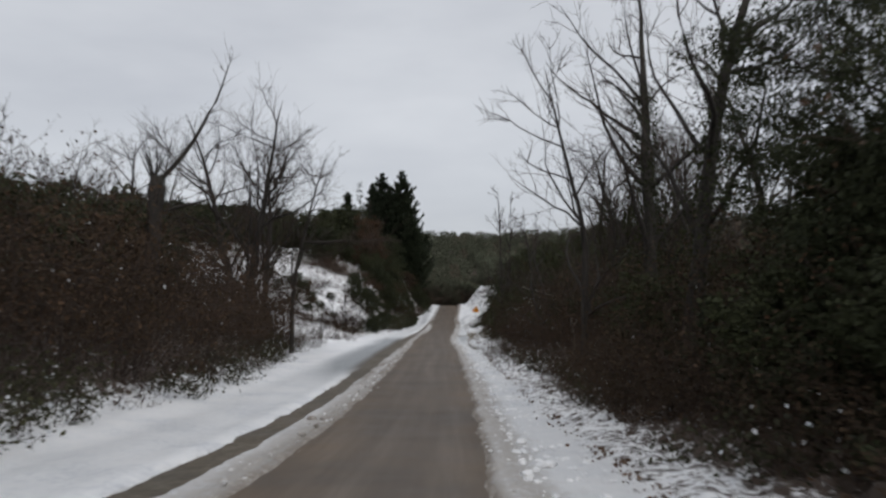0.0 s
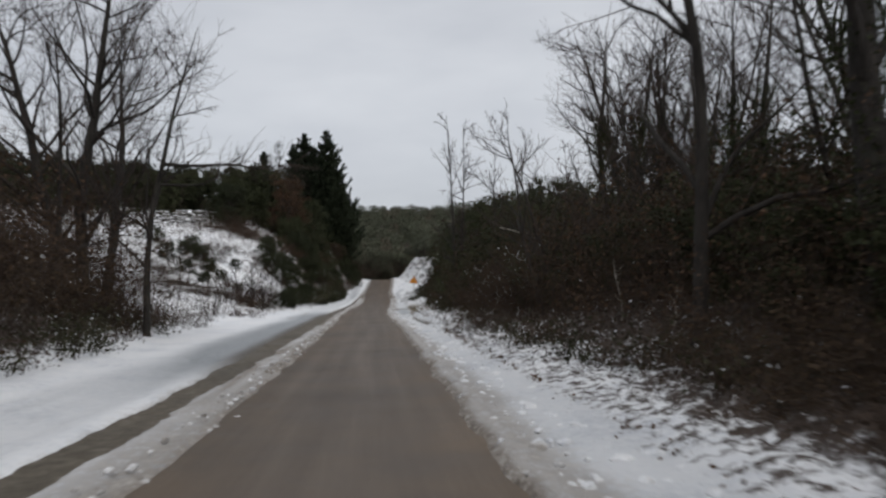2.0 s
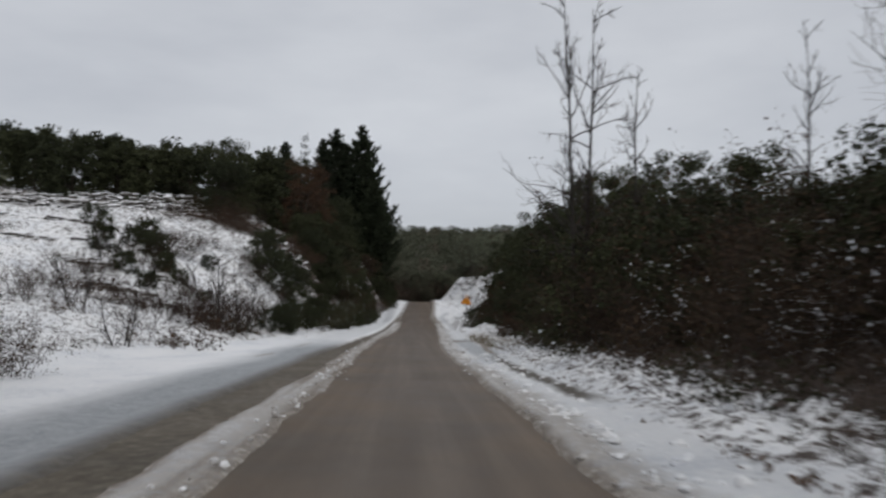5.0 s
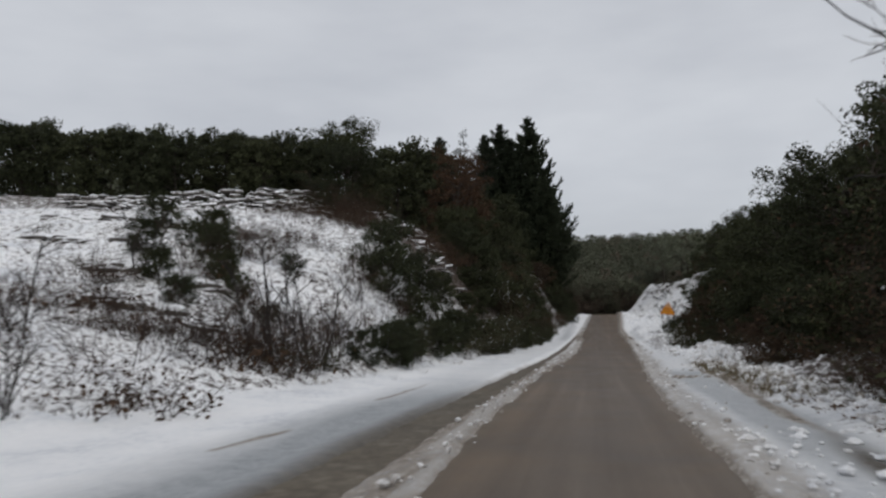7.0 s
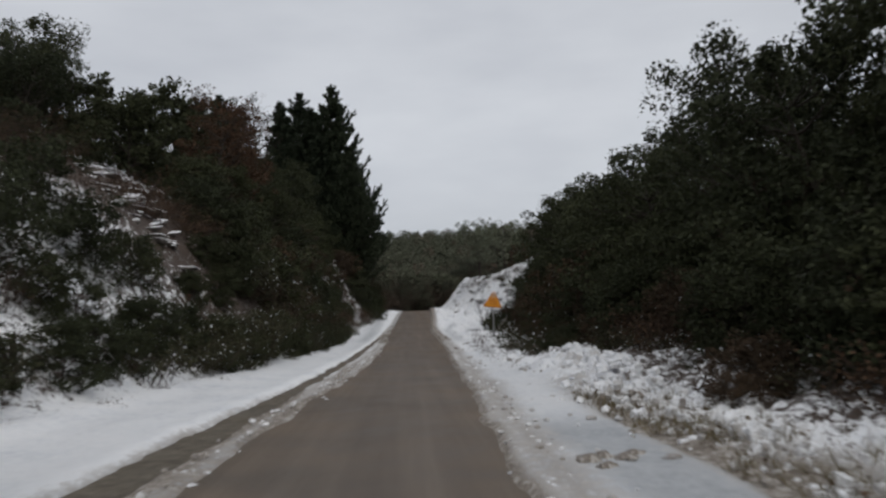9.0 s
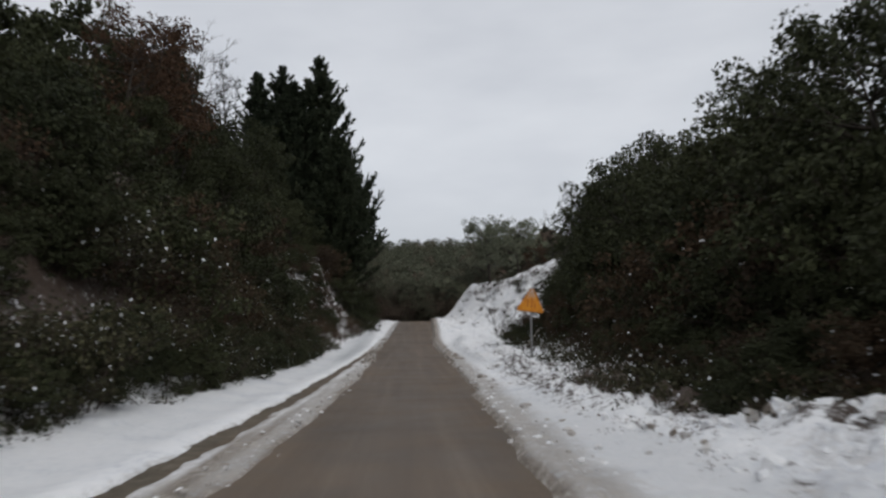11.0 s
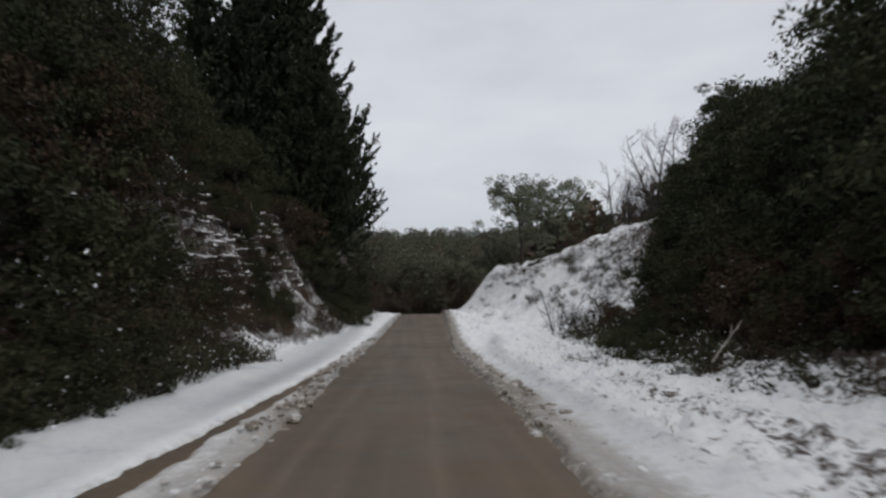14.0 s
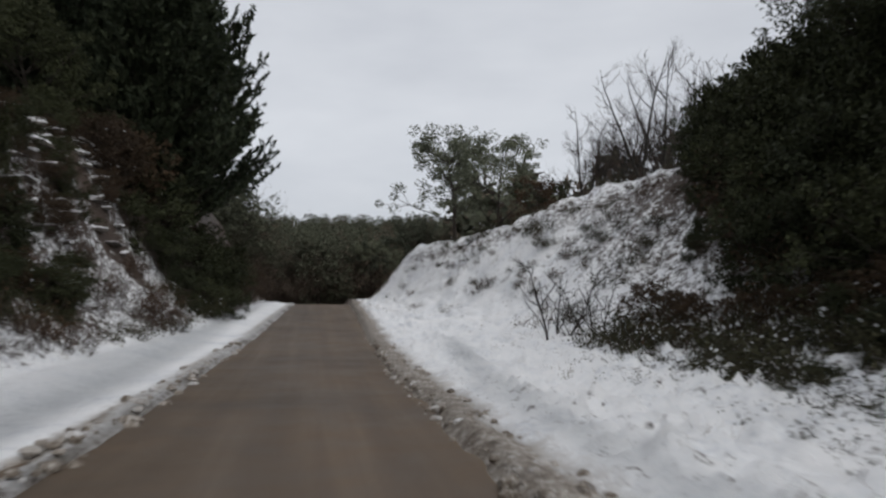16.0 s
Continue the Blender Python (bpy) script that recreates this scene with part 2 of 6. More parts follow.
def snowed_rock_material():
    """Layered dark stone on whose upward faces snow has settled."""
    m, n, l, b = base_material("snowed_stone", 0.85, 0.3)
    pos = n.new("ShaderNodeTexCoord").outputs["Object"]
    a, flake = noise_node(n, l, 6.0, 5, pos, 0.6), noise_node(n, l, 3.0, 5, pos, 0.65)
    c = ramp_node(n, l, a.outputs["Fac"], [(0.3, (0.045, 0.040, 0.035)), (0.7, (0.15, 0.135, 0.12))]).outputs["Color"]
    up = n.new("ShaderNodeSeparateXYZ")
    l.new(n.new("ShaderNodeNewGeometry").outputs["Normal"], up.inputs["Vector"])
    bed = n.new("ShaderNodeSeparateXYZ")
    l.new(pos, bed.inputs["Vector"])
    lie = math_node(n, l, "ADD", math_node(n, l, "MAXIMUM", up.outputs["Z"], math_node(n, l, "ADD", math_node(n, l, "MULTIPLY", bed.outputs["Z"], 9.0), 0.35)), math_node(n, l, "MULTIPLY", math_node(n, l, "SUBTRACT", flake.outputs["Fac"], 0.5), 1.1))
    c = mix_node(n, l, ramp_node(n, l, lie, [(0.52, (0, 0, 0)), (0.66, (1, 1, 1))]).outputs["Color"], c, (0.86, 0.87, 0.89))
    l.new(c, b.inputs["Base Color"])
    bump_node(n, l, a.outputs["Fac"], b, 0.5, 0.03)
    return m


SNOWED_ROCK = snowed_rock_material()


def sign_material():
    """Orange-yellow sheeting, bleached towards the tip and blotched."""
    m, n, l, b = base_material("faded_yellow_sheet", 0.55, 0.35)
    pos = n.new("ShaderNodeTexCoord").outputs["Object"]
    a, blot = noise_node(n, l, 4.0, 5, pos, 0.6), noise_node(n, l, 9.0, 4, pos, 0.65)
    c = ramp_node(n, l, a.outputs["Fac"], [(0.32, (0.52, 0.165, 0.010)), (0.55, (0.66, 0.255, 0.014)), (0.75, (0.66, 0.31, 0.035))]).outputs["Color"]
    up = n.new("ShaderNodeSeparateXYZ")
    l.new(pos, up.inputs["Vector"])
    worn = math_node(n, l, "ADD", math_node(n, l, "MULTIPLY", up.outputs["Z"], 3.0), math_node(n, l, "MULTIPLY", math_node(n, l, "SUBTRACT", blot.outputs["Fac"], 0.5), 1.4))
    c = mix_node(n, l, ramp_node(n, l, worn, [(0.35, (0, 0, 0)), (1.1, (0.8, 0.8, 0.8))]).outputs["Color"], c, (0.47, 0.36, 0.28))
    l.new(c, b.inputs["Base Color"])
    bump_node(n, l, blot.outputs["Fac"], b, 0.15, 0.01)
    return m


SIGN_YELLOW = sign_material()
SIGN_EDGE = plain_material("faded_red_rim", (0.52, 0.185, 0.018), 0.5, 0, 9.0, 0.2)
SIGN_MARK = plain_material("faded_symbol", (0.47, 0.15, 0.012), 0.6, 0, 9.0, 0.25)
STEEL = plain_material("galvanised_steel", (0.30, 0.30, 0.30), 0.5, 0.6, 12.0, 0.2)
FROST = plain_material("frost", (0.62, 0.55, 0.50), 0.7, 0, 8.0, 0.15)


# ---------------------------------------------------------------- shapes
def lattice(ix, iy, seed):
    h = (ix * 374761393 + iy * 668265263 + seed * 1442695041) & 0x7FFFFFFF
    h = ((h ^ (h >> 13)) * 1274126177) & 0x7FFFFFFF
    return ((h ^ (h >> 16)) & 0xFFFF) / 65535.0


def value_noise(x, y, seed=0):
    x, y = np.asarray(x, float), np.asarray(y, float)
    ix, iy = np.floor(x).astype(np.int64), np.floor(y).astype(np.int64)
    fx, fy = x - ix, y - iy
    fx, fy = fx * fx * (3 - 2 * fx), fy * fy * (3 - 2 * fy)
    a, b = lattice(ix, iy, seed), lattice(ix + 1, iy, seed)
    c, d = lattice(ix, iy + 1, seed), lattice(ix + 1, iy + 1, seed)
    return (a + (b - a) * fx) * (1 - fy) + (c + (d - c) * fx) * fy


def fbm(x, y, seed=0, octaves=4, gain=0.5):
    """Noise about -1 to 1."""
    total, amp, norm = 0.0, 1.0, 0.0
    for k in range(octaves):
        total = total + amp * (value_noise(x * 2**k, y * 2**k, seed + 17 * k) * 2 - 1)
        norm += amp
        amp *= gain
    return total / norm


def smooth(a, b, v):
    t = np.clip((np.asarray(v, float) - a) / (b - a), 0, 1)
    return t * t * (3 - 2 * t)


def mesh_np(name, verts, faces, material, smooth_faces=False):
    """A mesh from arrays: verts n x 3, faces m x 3 or m x 4, or a list of such arrays."""
    faces = faces if isinstance(faces, list) else [faces]
    faces = [np.asarray(f, np.int32) for f in faces if len(f)]
    me = bpy.data.meshes.new(name)
    verts = np.asarray(verts, np.float32)
    me.vertices.add(len(verts))
    me.vertices.foreach_set("co", verts.ravel())
    loops = np.concatenate([f.ravel() for f in faces])
    sizes = np.concatenate([np.full(len(f), f.shape[1], np.int32) for f in faces])
    me.loops.add(len(loops))
    me.loops.foreach_set("vertex_index", loops)
    me.polygons.add(len(sizes))
    me.polygons.foreach_set("loop_start", np.concatenate([[0], np.cumsum(sizes)[:-1]]).astype(np.int32))
    me.polygons.foreach_set("use_smooth", np.full(len(sizes), smooth_faces))
    me.materials.append(material)
    me.update(calc_edges=True)
    me.validate()
    return me


def part(name, data, parent, label=""):
    ob = new(name, data)
    ob.parent = parent
    return tagged(ob, label)


def thing(name, m, label, category, group="", kind=""):
    ob = new(name)
    ob.empty_display_size = 0.2
    ob.matrix_world = m
    return tagged(ob, label, category, group, kind)


class Tubes:
    """Collects tapered limbs and joins them into one mesh."""

    def __init__(self):
        self.v, self.f, self.n = [], [], 0

    def add(self, pts, radii, sides):
        pts, radii = np.asarray(pts, float), np.asarray(radii, float)
        t = np.gradient(pts, axis=0)
        t /= np.linalg.norm(t, axis=1)[:, None] + 1e-9
        ref = np.where(np.abs(t[:, 2:3]) > 0.9, np.array([[1.0, 0, 0]]), np.array([[0, 0, 1.0]]))
        a = np.cross(t, ref)
        a /= np.linalg.norm(a, axis=1)[:, None] + 1e-9
        b = np.cross(t, a)
        ang = np.arange(sides) * 2 * np.pi / sides
        ring = pts[:, None] + radii[:, None, None] * (a[:, None] * np.cos(ang)[None, :, None] + b[:, None] * np.sin(ang)[None, :, None])
        k = len(pts)
        i, j = np.meshgrid(np.arange(k - 1), np.arange(sides), indexing="ij")
        i, j = i.ravel(), j.ravel()
        j2 = (j + 1) % sides
        self.f.append(np.stack([i * sides + j, i * sides + j2, (i + 1) * sides + j2, (i + 1) * sides + j], 1) + self.n)
        self.v.append(ring.reshape(-1, 3))
        self.n += k * sides

    def mesh(self, name, material):
        return mesh_np(name, np.concatenate(self.v), np.concatenate(self.f), material, True)


def leaf_mesh(name, rng, centres, size, material, droop=0.0, long=1.9, along=None):
    """Pointed leaves, each a bent diamond of two triangles, at the centres."""
    c = np.asarray(centres, float)
    k = len(c)
    d = rng.normal(size=(k, 3))
    d[:, 2] -= droop
    if along is not None:
        d = d * 0.45 + along
    d /= np.linalg.norm(d, axis=1)[:, None]
    s = np.cross(d, rng.normal(size=(k, 3)))
    s /= np.linalg.norm(s, axis=1)[:, None] + 1e-9
    nrm = np.cross(d, s)
    w = size * rng.uniform(0.6, 1.3, (k, 1))
    tip, tail = c + d * w * long * 0.5, c - d * w * long * 0.5
    v = np.stack([tail, c + s * w * 0.5 + nrm * w * 0.12, tip, c - s * w * 0.5 + nrm * w * 0.12], 1).reshape(-1, 3)
    o = np.arange(k)[:, None] * 4
    return mesh_np(name, v, np.concatenate([o + np.array([[0, 1, 2]]), o + np.array([[0, 2, 3]])]), material)


def limb(rng, p, d, length, steps, wobble, lift):
    """A wandering line of points."""
    pts, d = [np.array(p, float)], np.array(d, float)
    for _ in range(steps):
        d = d + rng.normal(size=3) * wobble + np.array([0, 0, lift])
        d /= np.linalg.norm(d)
        pts.append(pts[-1] + d * length / steps)
    return np.array(pts)


def side_way(rng, d, spread):
    """A direction that forks off d by about spread radians."""
    s = np.cross(d, rng.normal(size=3))
    s /= np.linalg.norm(s) + 1e-9
    return np.cos(spread) * d + np.sin(spread) * s


# ---------------------------------------------------------------- the lie of the land
ROAD_Y = np.array([-80, 0, 7, 13.6, 20, 27.4, 41, 54.4, 67.4, 80.9, 95.2, 110, 122, 135, 148, 160, 168, 180, 210, 2000])
ROAD_Z = np.array([5.5, 0, -0.62, -1.11, -1.42, -1.66, -2.05, -2.37, -2.64, -2.9, -3.11, -3.24, -3.22, -2.9, -2.35, -1.85, -1.75, -2.2, -4.5, -4.5])
GRID_Y = np.arange(-80, 400, 0.5)
soft_z = np.interp(GRID_Y, ROAD_Y, ROAD_Z)
kernel = np.exp(-0.5 * (np.arange(-14, 15) / 6.0) ** 2)
soft_z = np.convolve(np.pad(soft_z, 14, mode="edge"), kernel / kernel.sum(), mode="valid")


def along(y, *pairs):
    ys, vs = zip(*pairs)
    return np.interp(y, ys, vs)


def road_z(y):
    return np.interp(y, GRID_Y, soft_z)


def clear_left(y):
    return along(y, (0, -2.0), (45, -2.05), (60, -2.2), (70, -2.1), (83, -1.5), (95, -1.3), (110, -1.4), (116, -1.58), (125, -1.5), (160, -0.6))


def clear_right(y):
    return along(y, (0, 0.4), (12, 0.6), (22, 0.78), (45, 0.78), (58, 0.55), (66, 0.62), (83, 1.15), (97, 1.55), (108, 1.78), (114, 1.76), (125, 1.85), (160, 3.0))


def foot_left(y):
    return along(y, (0, -5.9), (12, -6.1), (25, -6.2), (31, -6.6), (37, -7.5), (45, -8.8), (56, -8.8), (64, -6.8), (71, -5.7), (79, -5.1), (87, -4.45), (97, -4.15), (104, -3.95), (113, -3.95), (124, -3.95), (129, -3.75), (136, -3.1), (142, -2.6), (150, -2.3), (165, -2.2))


def foot_right(y):
    return along(y, (0, 2.7), (12, 2.9), (45, 3.1), (60, 3.5), (80, 3.4), (88, 3.2), (95, 3.6), (103, 4.5), (113, 5.2), (128, 6.2), (140, 5.6), (150, 4.4), (160, 4.2))


def height(x, y):
    """The ground, before snow and traffic."""
    x, y = np.asarray(x, float), np.asarray(y, float)
    base = road_z(y)
    dl, dr = np.maximum(foot_left(y) - x, 0), np.maximum(x - foot_right(y), 0)
    # left: a low wooded bank, an open snowy hollow with a knoll, then a steep cutting
    hl = along(y, (0, 2.2), (35, 2.4), (46, 1.2), (58, 1.4), (66, 2.4), (72, 4.0), (78, 5.6), (88, 7.6), (100, 8.6), (120, 10), (150, 11), (190, 8))
    wl_ = along(y, (0, 2.4), (40, 3.0), (50, 6), (64, 5), (72, 4.0), (80, 3.4), (90, 3.4), (110, 3.6), (128, 3.6), (150, 5))
    left = hl * (1 - np.exp(-(dl / wl_) ** 1.25)) + 0.07 * np.maximum(dl - 8, 0)
    step = 2.3 * smooth(0, 3.2, dl) + 3.6 * smooth(1.9, 4.2, dl) + 3.2 * smooth(4, 12, dl) + 0.07 * np.maximum(dl - 8, 0)
    cut = smooth(86, 104, y)
    left = left * (1 - cut) + step * cut
    # right: a low bank, then a slope that climbs to a ridge
    hr = along(y, (0, 1.6), (50, 1.6), (70, 1.2), (100, 1.6), (115, 3.0), (125, 4.6), (135, 6.0), (142, 5.9), (150, 4.4), (158, 3.5), (180, 3.5))
    wr = along(y, (0, 5), (60, 5), (100, 6), (118, 9), (130, 9.5), (140, 9.0), (150, 6.2), (158, 3.6), (180, 4))
    right = hr * smooth(0, 1, dr / wr * 0.94 + 0.0) + 0.05 * np.maximum(dr - wr, 0)
    rough = smooth(0, 2.5, np.maximum(dl, dr))
    lumps = smooth(116, 128, y) * smooth(1.5, 4, dr) * 0.5 * np.abs(fbm(x * 0.8, y * 0.8, 13)) + rough * (0.35 * fbm(x * 0.22, y * 0.22, 5) + 0.14 * fbm(x * 0.9, y * 0.9, 9))
    # far country: a wooded hill across the way and hills to both sides
    far = smooth(215, 455, y) * (1 - 0.35 * smooth(470, 800, y)) * 31
    wide = smooth(40, 320, np.abs(x)) * 22
    hill = (far + wide) * (1 + 0.18 * fbm(x * 0.011, y * 0.011, 21))
    fade = 1 - smooth(170, 240, y)
    return base + (left + right + lumps) * fade + hill


# ---------------------------------------------------------------- ground, snow and road
def spaced(*runs):
    out = []
    for a, b, step in runs:
        out.append(np.arange(a, b, step))
    return np.concatenate(out)


def build_ground():
    xs = spaced((-1600, -200, 100), (-200, -60, 14), (-60, -24, 2.0), (-24, -10, 0.5), (-10, -6, 0.17), (-6, 4.2, 0.085), (4.2, 8, 0.14), (8, 20, 0.45), (20, 60, 2.0), (60, 200, 14), (200, 1601, 100))
    ys = spaced((-900, -80, 100), (-80, -6, 4), (-6, 3, 0.5), (3, 122, 0.17), (122, 170, 0.3), (170, 260, 3), (260, 460, 8), (460, 1000, 60), (1000, 2801, 300))
    X, Y = np.meshgrid(xs, ys)
    cl, cr = clear_left(Y), clear_right(Y)
    ragged = 0.10 * fbm(X * 0 + 3.1, Y * 0.55, 31) + 0.10 * fbm(X * 1.2, Y * 0.9, 33) + 0.05 * fbm(X * 4.2, Y * 2.2, 35, 3)
    ragged = ragged * np.where(X < -0.6, 0.45 + 0.4 * smooth(24, 32, Y) * smooth(84, 76, Y), 0.85)
    # how deep the snow lies: none on the swept lane nor in the wheel ruts
    inside = np.minimum(X - cl, cr - X) + ragged - 0.09
    rut_a = along(Y, (0, -3.06), (25, -3.16), (42, -3.4), (60, -3.25), (70, -2.95), (84, -2.47), (95, -2.31), (110, -2.14), (125, -1.95))
    rut_b = along(Y, (0, -2.72), (25, -2.82), (42, -2.9), (60, -2.75), (70, -2.5), (84, -2.2), (95, -2.06), (110, -1.93), (125, -1.76))
    rut = np.minimum(X - rut_a, rut_b - X) + 0.5 * ragged + 0.10 * fbm(X * 3.0, Y * 0.7, 37) + 0.06 * fbm(X * 7, Y * 5, 38) - 0.02 - 0.35 * smooth(114, 126, Y) - 0.03
    wet = np.maximum(inside, rut)
    cover = smooth(0.05, -0.16 - 0.14 * smooth(-2.2, -2.6, X) * smooth(75, 60, Y), wet)
    road_side = 1 - smooth(-0.3, 0.6, np.maximum(foot_left(Y) - X, X - foot_right(Y)))
    depth = 0.05 + 0.015 * fbm(X * 0.8, Y * 0.5, 41) + 0.03 * np.abs(fbm(X * 2.1, Y * 2.1, 43)) 
    strip = smooth(-0.15, 0.05, X - rut_b) * smooth(0.15, -0.05, X - cl) * smooth(122, 110, Y)
    depth = depth * (1 - 0.6 * strip) + 0.02 * fbm(X * 5.0, Y * 0.35, 44)
    depth = np.where(strip > 0.5, 0.035 + 0.012 * fbm(X * 5.0, Y * 0.35, 44), depth)
    berm = (1 - 0.85 * strip) * np.exp(-((inside + 0.28) / 0.16) ** 2) * (0.05 + 0.09 * np.maximum(fbm(X * 2.3, Y * 1.4, 45), 0))
    berm *= 0.25 + 0.5 * smooth(105, 113, Y) + 0.35 * smooth(0, 1, X)
    # the right verge: ploughed heaps by the pull-in
    heap = 0.55 * smooth(0.0, 0.55, 1 - np.abs((Y - 78.2) / 5.2)) * np.exp(-((X - 3.6 - 0.06 * (Y - 78)) / 0.95) ** 2)
    heap = heap * (0.22 + 0.6 * np.abs(fbm(X * 1.1, Y * 1.1, 47)) + 0.35 * np.abs(fbm(X * 3.4, Y * 2.6, 84)) + 0.16 * np.floor(4 * value_noise(X * 1.6, Y * 1.6, 48)) / 3)
    verge_l = np.exp(-((X - foot_left(Y) - 0.3) / 0.5) ** 2) * 0.12
    verge_r = (1 - 0.8 * smooth(56, 62, Y) * smooth(88, 82, Y)) * np.exp(-((X - foot_right(Y) + 0.5) / 0.45) ** 2) * (0.10 + 0.10 * fbm(X * 1.1, Y * 0.9, 49))
    crusts = (1 - road_side) * (0.2 * np.abs(fbm(X * 1.3, Y * 1.3, 51)) + 0.22 * np.abs(fbm(X * 3.1, Y * 3.1, 52)))
    crusts = crusts + smooth(2.0, 3.2, X) * (1 - 0.45 * smooth(56, 62, Y) * smooth(84, 80, Y)) * (1 - smooth(6, 9, X)) * (0.34 * np.abs(fbm(X * 2.9, Y * 2.9, 55)) + 0.12 * np.maximum(fbm(X * 5.5, Y * 5.5, 57), 0)) * smooth(-10, 0, Y)
    crusts = crusts + smooth(0.3, 0.7, X - cr) * smooth(0.4, -0.4, X - foot_right(Y)) * (0.07 * np.abs(fbm(X * 3.6, Y * 3.0, 89)) + 0.06 * np.abs(fbm(X * 7.5, Y * 6.5, 90))) * (1 - 0.8 * smooth(50, 56, Y) * smooth(76, 72, Y))
    crusts = crusts + smooth(0.5, -0.3, foot_left(Y) - X) * smooth(-2.6, -3.0, X) * (0.05 * np.abs(fbm(X * 2.2, Y * 1.4, 91))) * (1 - smooth(24, 30, Y) * smooth(70, 62, Y))
    Z = height(X, Y) + np.where(np.abs(X) < 8, cover * depth + (1 - cover) * -0.05, 0.08)
    Z = Z + cover * (berm + verge_l + verge_r + heap + crusts)
    # tyres have packed the snow left of the rut into a shallow trough
    Z = Z - cover * 0.03 * np.exp(-((X - rut_a + 0.75) / 0.3) ** 2)
    n = len(xs)
    i, j = np.meshgrid(np.arange(len(ys) - 1), np.arange(n - 1), indexing="ij")
    i, j = i.ravel(), j.ravel()
    F = np.stack([i * n + j, i * n + j + 1, (i + 1) * n + j + 1, (i + 1) * n + j], 1)
    me = mesh_np("ground", np.stack([X.ravel(), Y.ravel(), Z.ravel()], 1), F, SNOW, True)
    slush = np.exp(-(np.maximum(-wet, 0) / 0.13) ** 2) * (0.6 + 0.25 * smooth(-0.5, 0.5, X)) + np.exp(-((inside + 0.3) / 0.35) ** 2) * 0.35
    slush = slush + 0.16 * np.exp(-((X - 2.4) / 0.7) ** 2) * smooth(62, 68, Y) * smooth(86, 74, Y)
    slush = slush + 0.2 * smooth(-0.1, 0.15, X - rut_b) * smooth(0.1, -0.1, X - cl) * smooth(116, 106, Y)
    slush = slush + 0.30 * np.exp(-((inside + 0.45) / 0.4) ** 2) * smooth(0, 1, X)
    slush = slush + 0.7 * np.exp(-((inside + 0.18) / 0.24) ** 2) * smooth(103, 113, Y) * (0.7 + 0.6 * value_noise(X * 2.2, Y * 1.4, 81))
    # meltwater runs beside the rut; the strip along the lane is striped with dirt
    icy = smooth(24, 34, Y) * smooth(72, 58, Y)
    slush = slush + 0.55 * np.exp(-(np.maximum(-rut, 0) / 0.3) ** 2) * smooth(18, 30, Y) * smooth(80, 64, Y) * smooth(-2.3, -2.8, X)
    slush = slush + strip * (0.06 + (0.18 + 0.32 * smooth(18, 34, Y)) * np.clip(fbm(X * 5.5, Y * 0.22, 71) + 0.1, 0, 1)) * smooth(2, 12, Y) * smooth(106, 84, Y)
    crack = rut_a - 1.45 + 0.18 * fbm(X * 0 + 1.0, Y * 0.5, 73)
    slush = slush + 0.9 * np.exp(-((X - crack) / 0.07) ** 2) * smooth(0.05, 0.3, fbm(X * 0, Y * 0.3, 74)) * smooth(44, 50, Y) * smooth(74, 66, Y)
    # the pull-in: an ice pan with a dark lip, thrown-up earthy slush behind it
    pan = smooth(1.15, 1.4, X) * smooth(2.25, 1.95, X + 0.3 * fbm(X * 0.5, Y * 0.4, 75)) * smooth(52, 58, Y) * smooth(71.5, 69.5, Y)
    lip_x = along(Y, (44, 1.98), (54, 1.78), (60, 1.98), (66, 2.25), (71, 2.42)) + 0.12 * fbm(X * 0, Y * 0.4, 76)
    lip = np.exp(-((X - lip_x) / 0.11) ** 2) * smooth(55, 60, Y) * smooth(73, 70, Y)
    slush = slush + 1.1 * lip * (0.6 + value_noise(X * 3, Y * 2, 77))
    slush = slush + 0.6 * np.exp(-((X - 2.62) / 0.42) ** 2) * smooth(60, 65, Y) * smooth(78, 71, Y) * (0.6 + 0.8 * value_noise(X * 1.5, Y * 1.2, 78))
    slush = slush + 0.42 * smooth(2.0, 2.6, X) * smooth(7.5, 5, X) * smooth(56, 64, Y) * smooth(86, 76, Y) * np.clip(1.6 * fbm(X * 1.3, Y * 1.0, 79) + 0.1, 0, 1)
    melt = icy * np.exp(-(np.maximum(rut_a - X, 0) / (0.28 + 0.2 * value_noise(X * 0.7, Y * 0.4, 82))) ** 2) * smooth(0.0, -0.12, X - rut_b + 0.1)
    melt = melt + 0.35 * np.exp(-(np.maximum(-rut, 0) / 0.1) ** 2) * smooth(4, 20, Y) * (1 - icy) * smooth(-2.0, -2.2, X + 0.1 * smooth(80, 100, Y))
    melt = melt + 1.1 * np.exp(-((X - lip_x + 0.05) / (0.16 + 0.10 * value_noise(X * 0.5, Y * 0.6, 86))) ** 2) * smooth(44, 46.5, Y) * smooth(59, 55, Y)
    # mud along the edges of the lane where the last stretch begins
    melt = melt + (0.25 + 0.55 * smooth(0.5, -0.5, X)) * np.exp(-((inside + 0.12) / 0.22) ** 2) * smooth(107, 114, Y) * (0.6 + 0.7 * value_noise(X * 1.6, Y * 0.9, 87))
    slush = slush + 0.22 * smooth(0.05, 0.3, heap) * np.clip(1.8 * fbm(X * 2.2, Y * 1.8, 85) + 0.25, 0, 1)
    slush = slush * (1 - 0.9 * np.clip(1.3 * melt, 0, 1))
    slush = np.clip(slush, 0, 1)
    packed = 0.75 * smooth(0.05, 0.5, rut_a - X) * smooth(2.4, 1.5, rut_a - X) * (0.55 + 0.6 * value_noise(X * 1.5, Y * 0.15, 62))
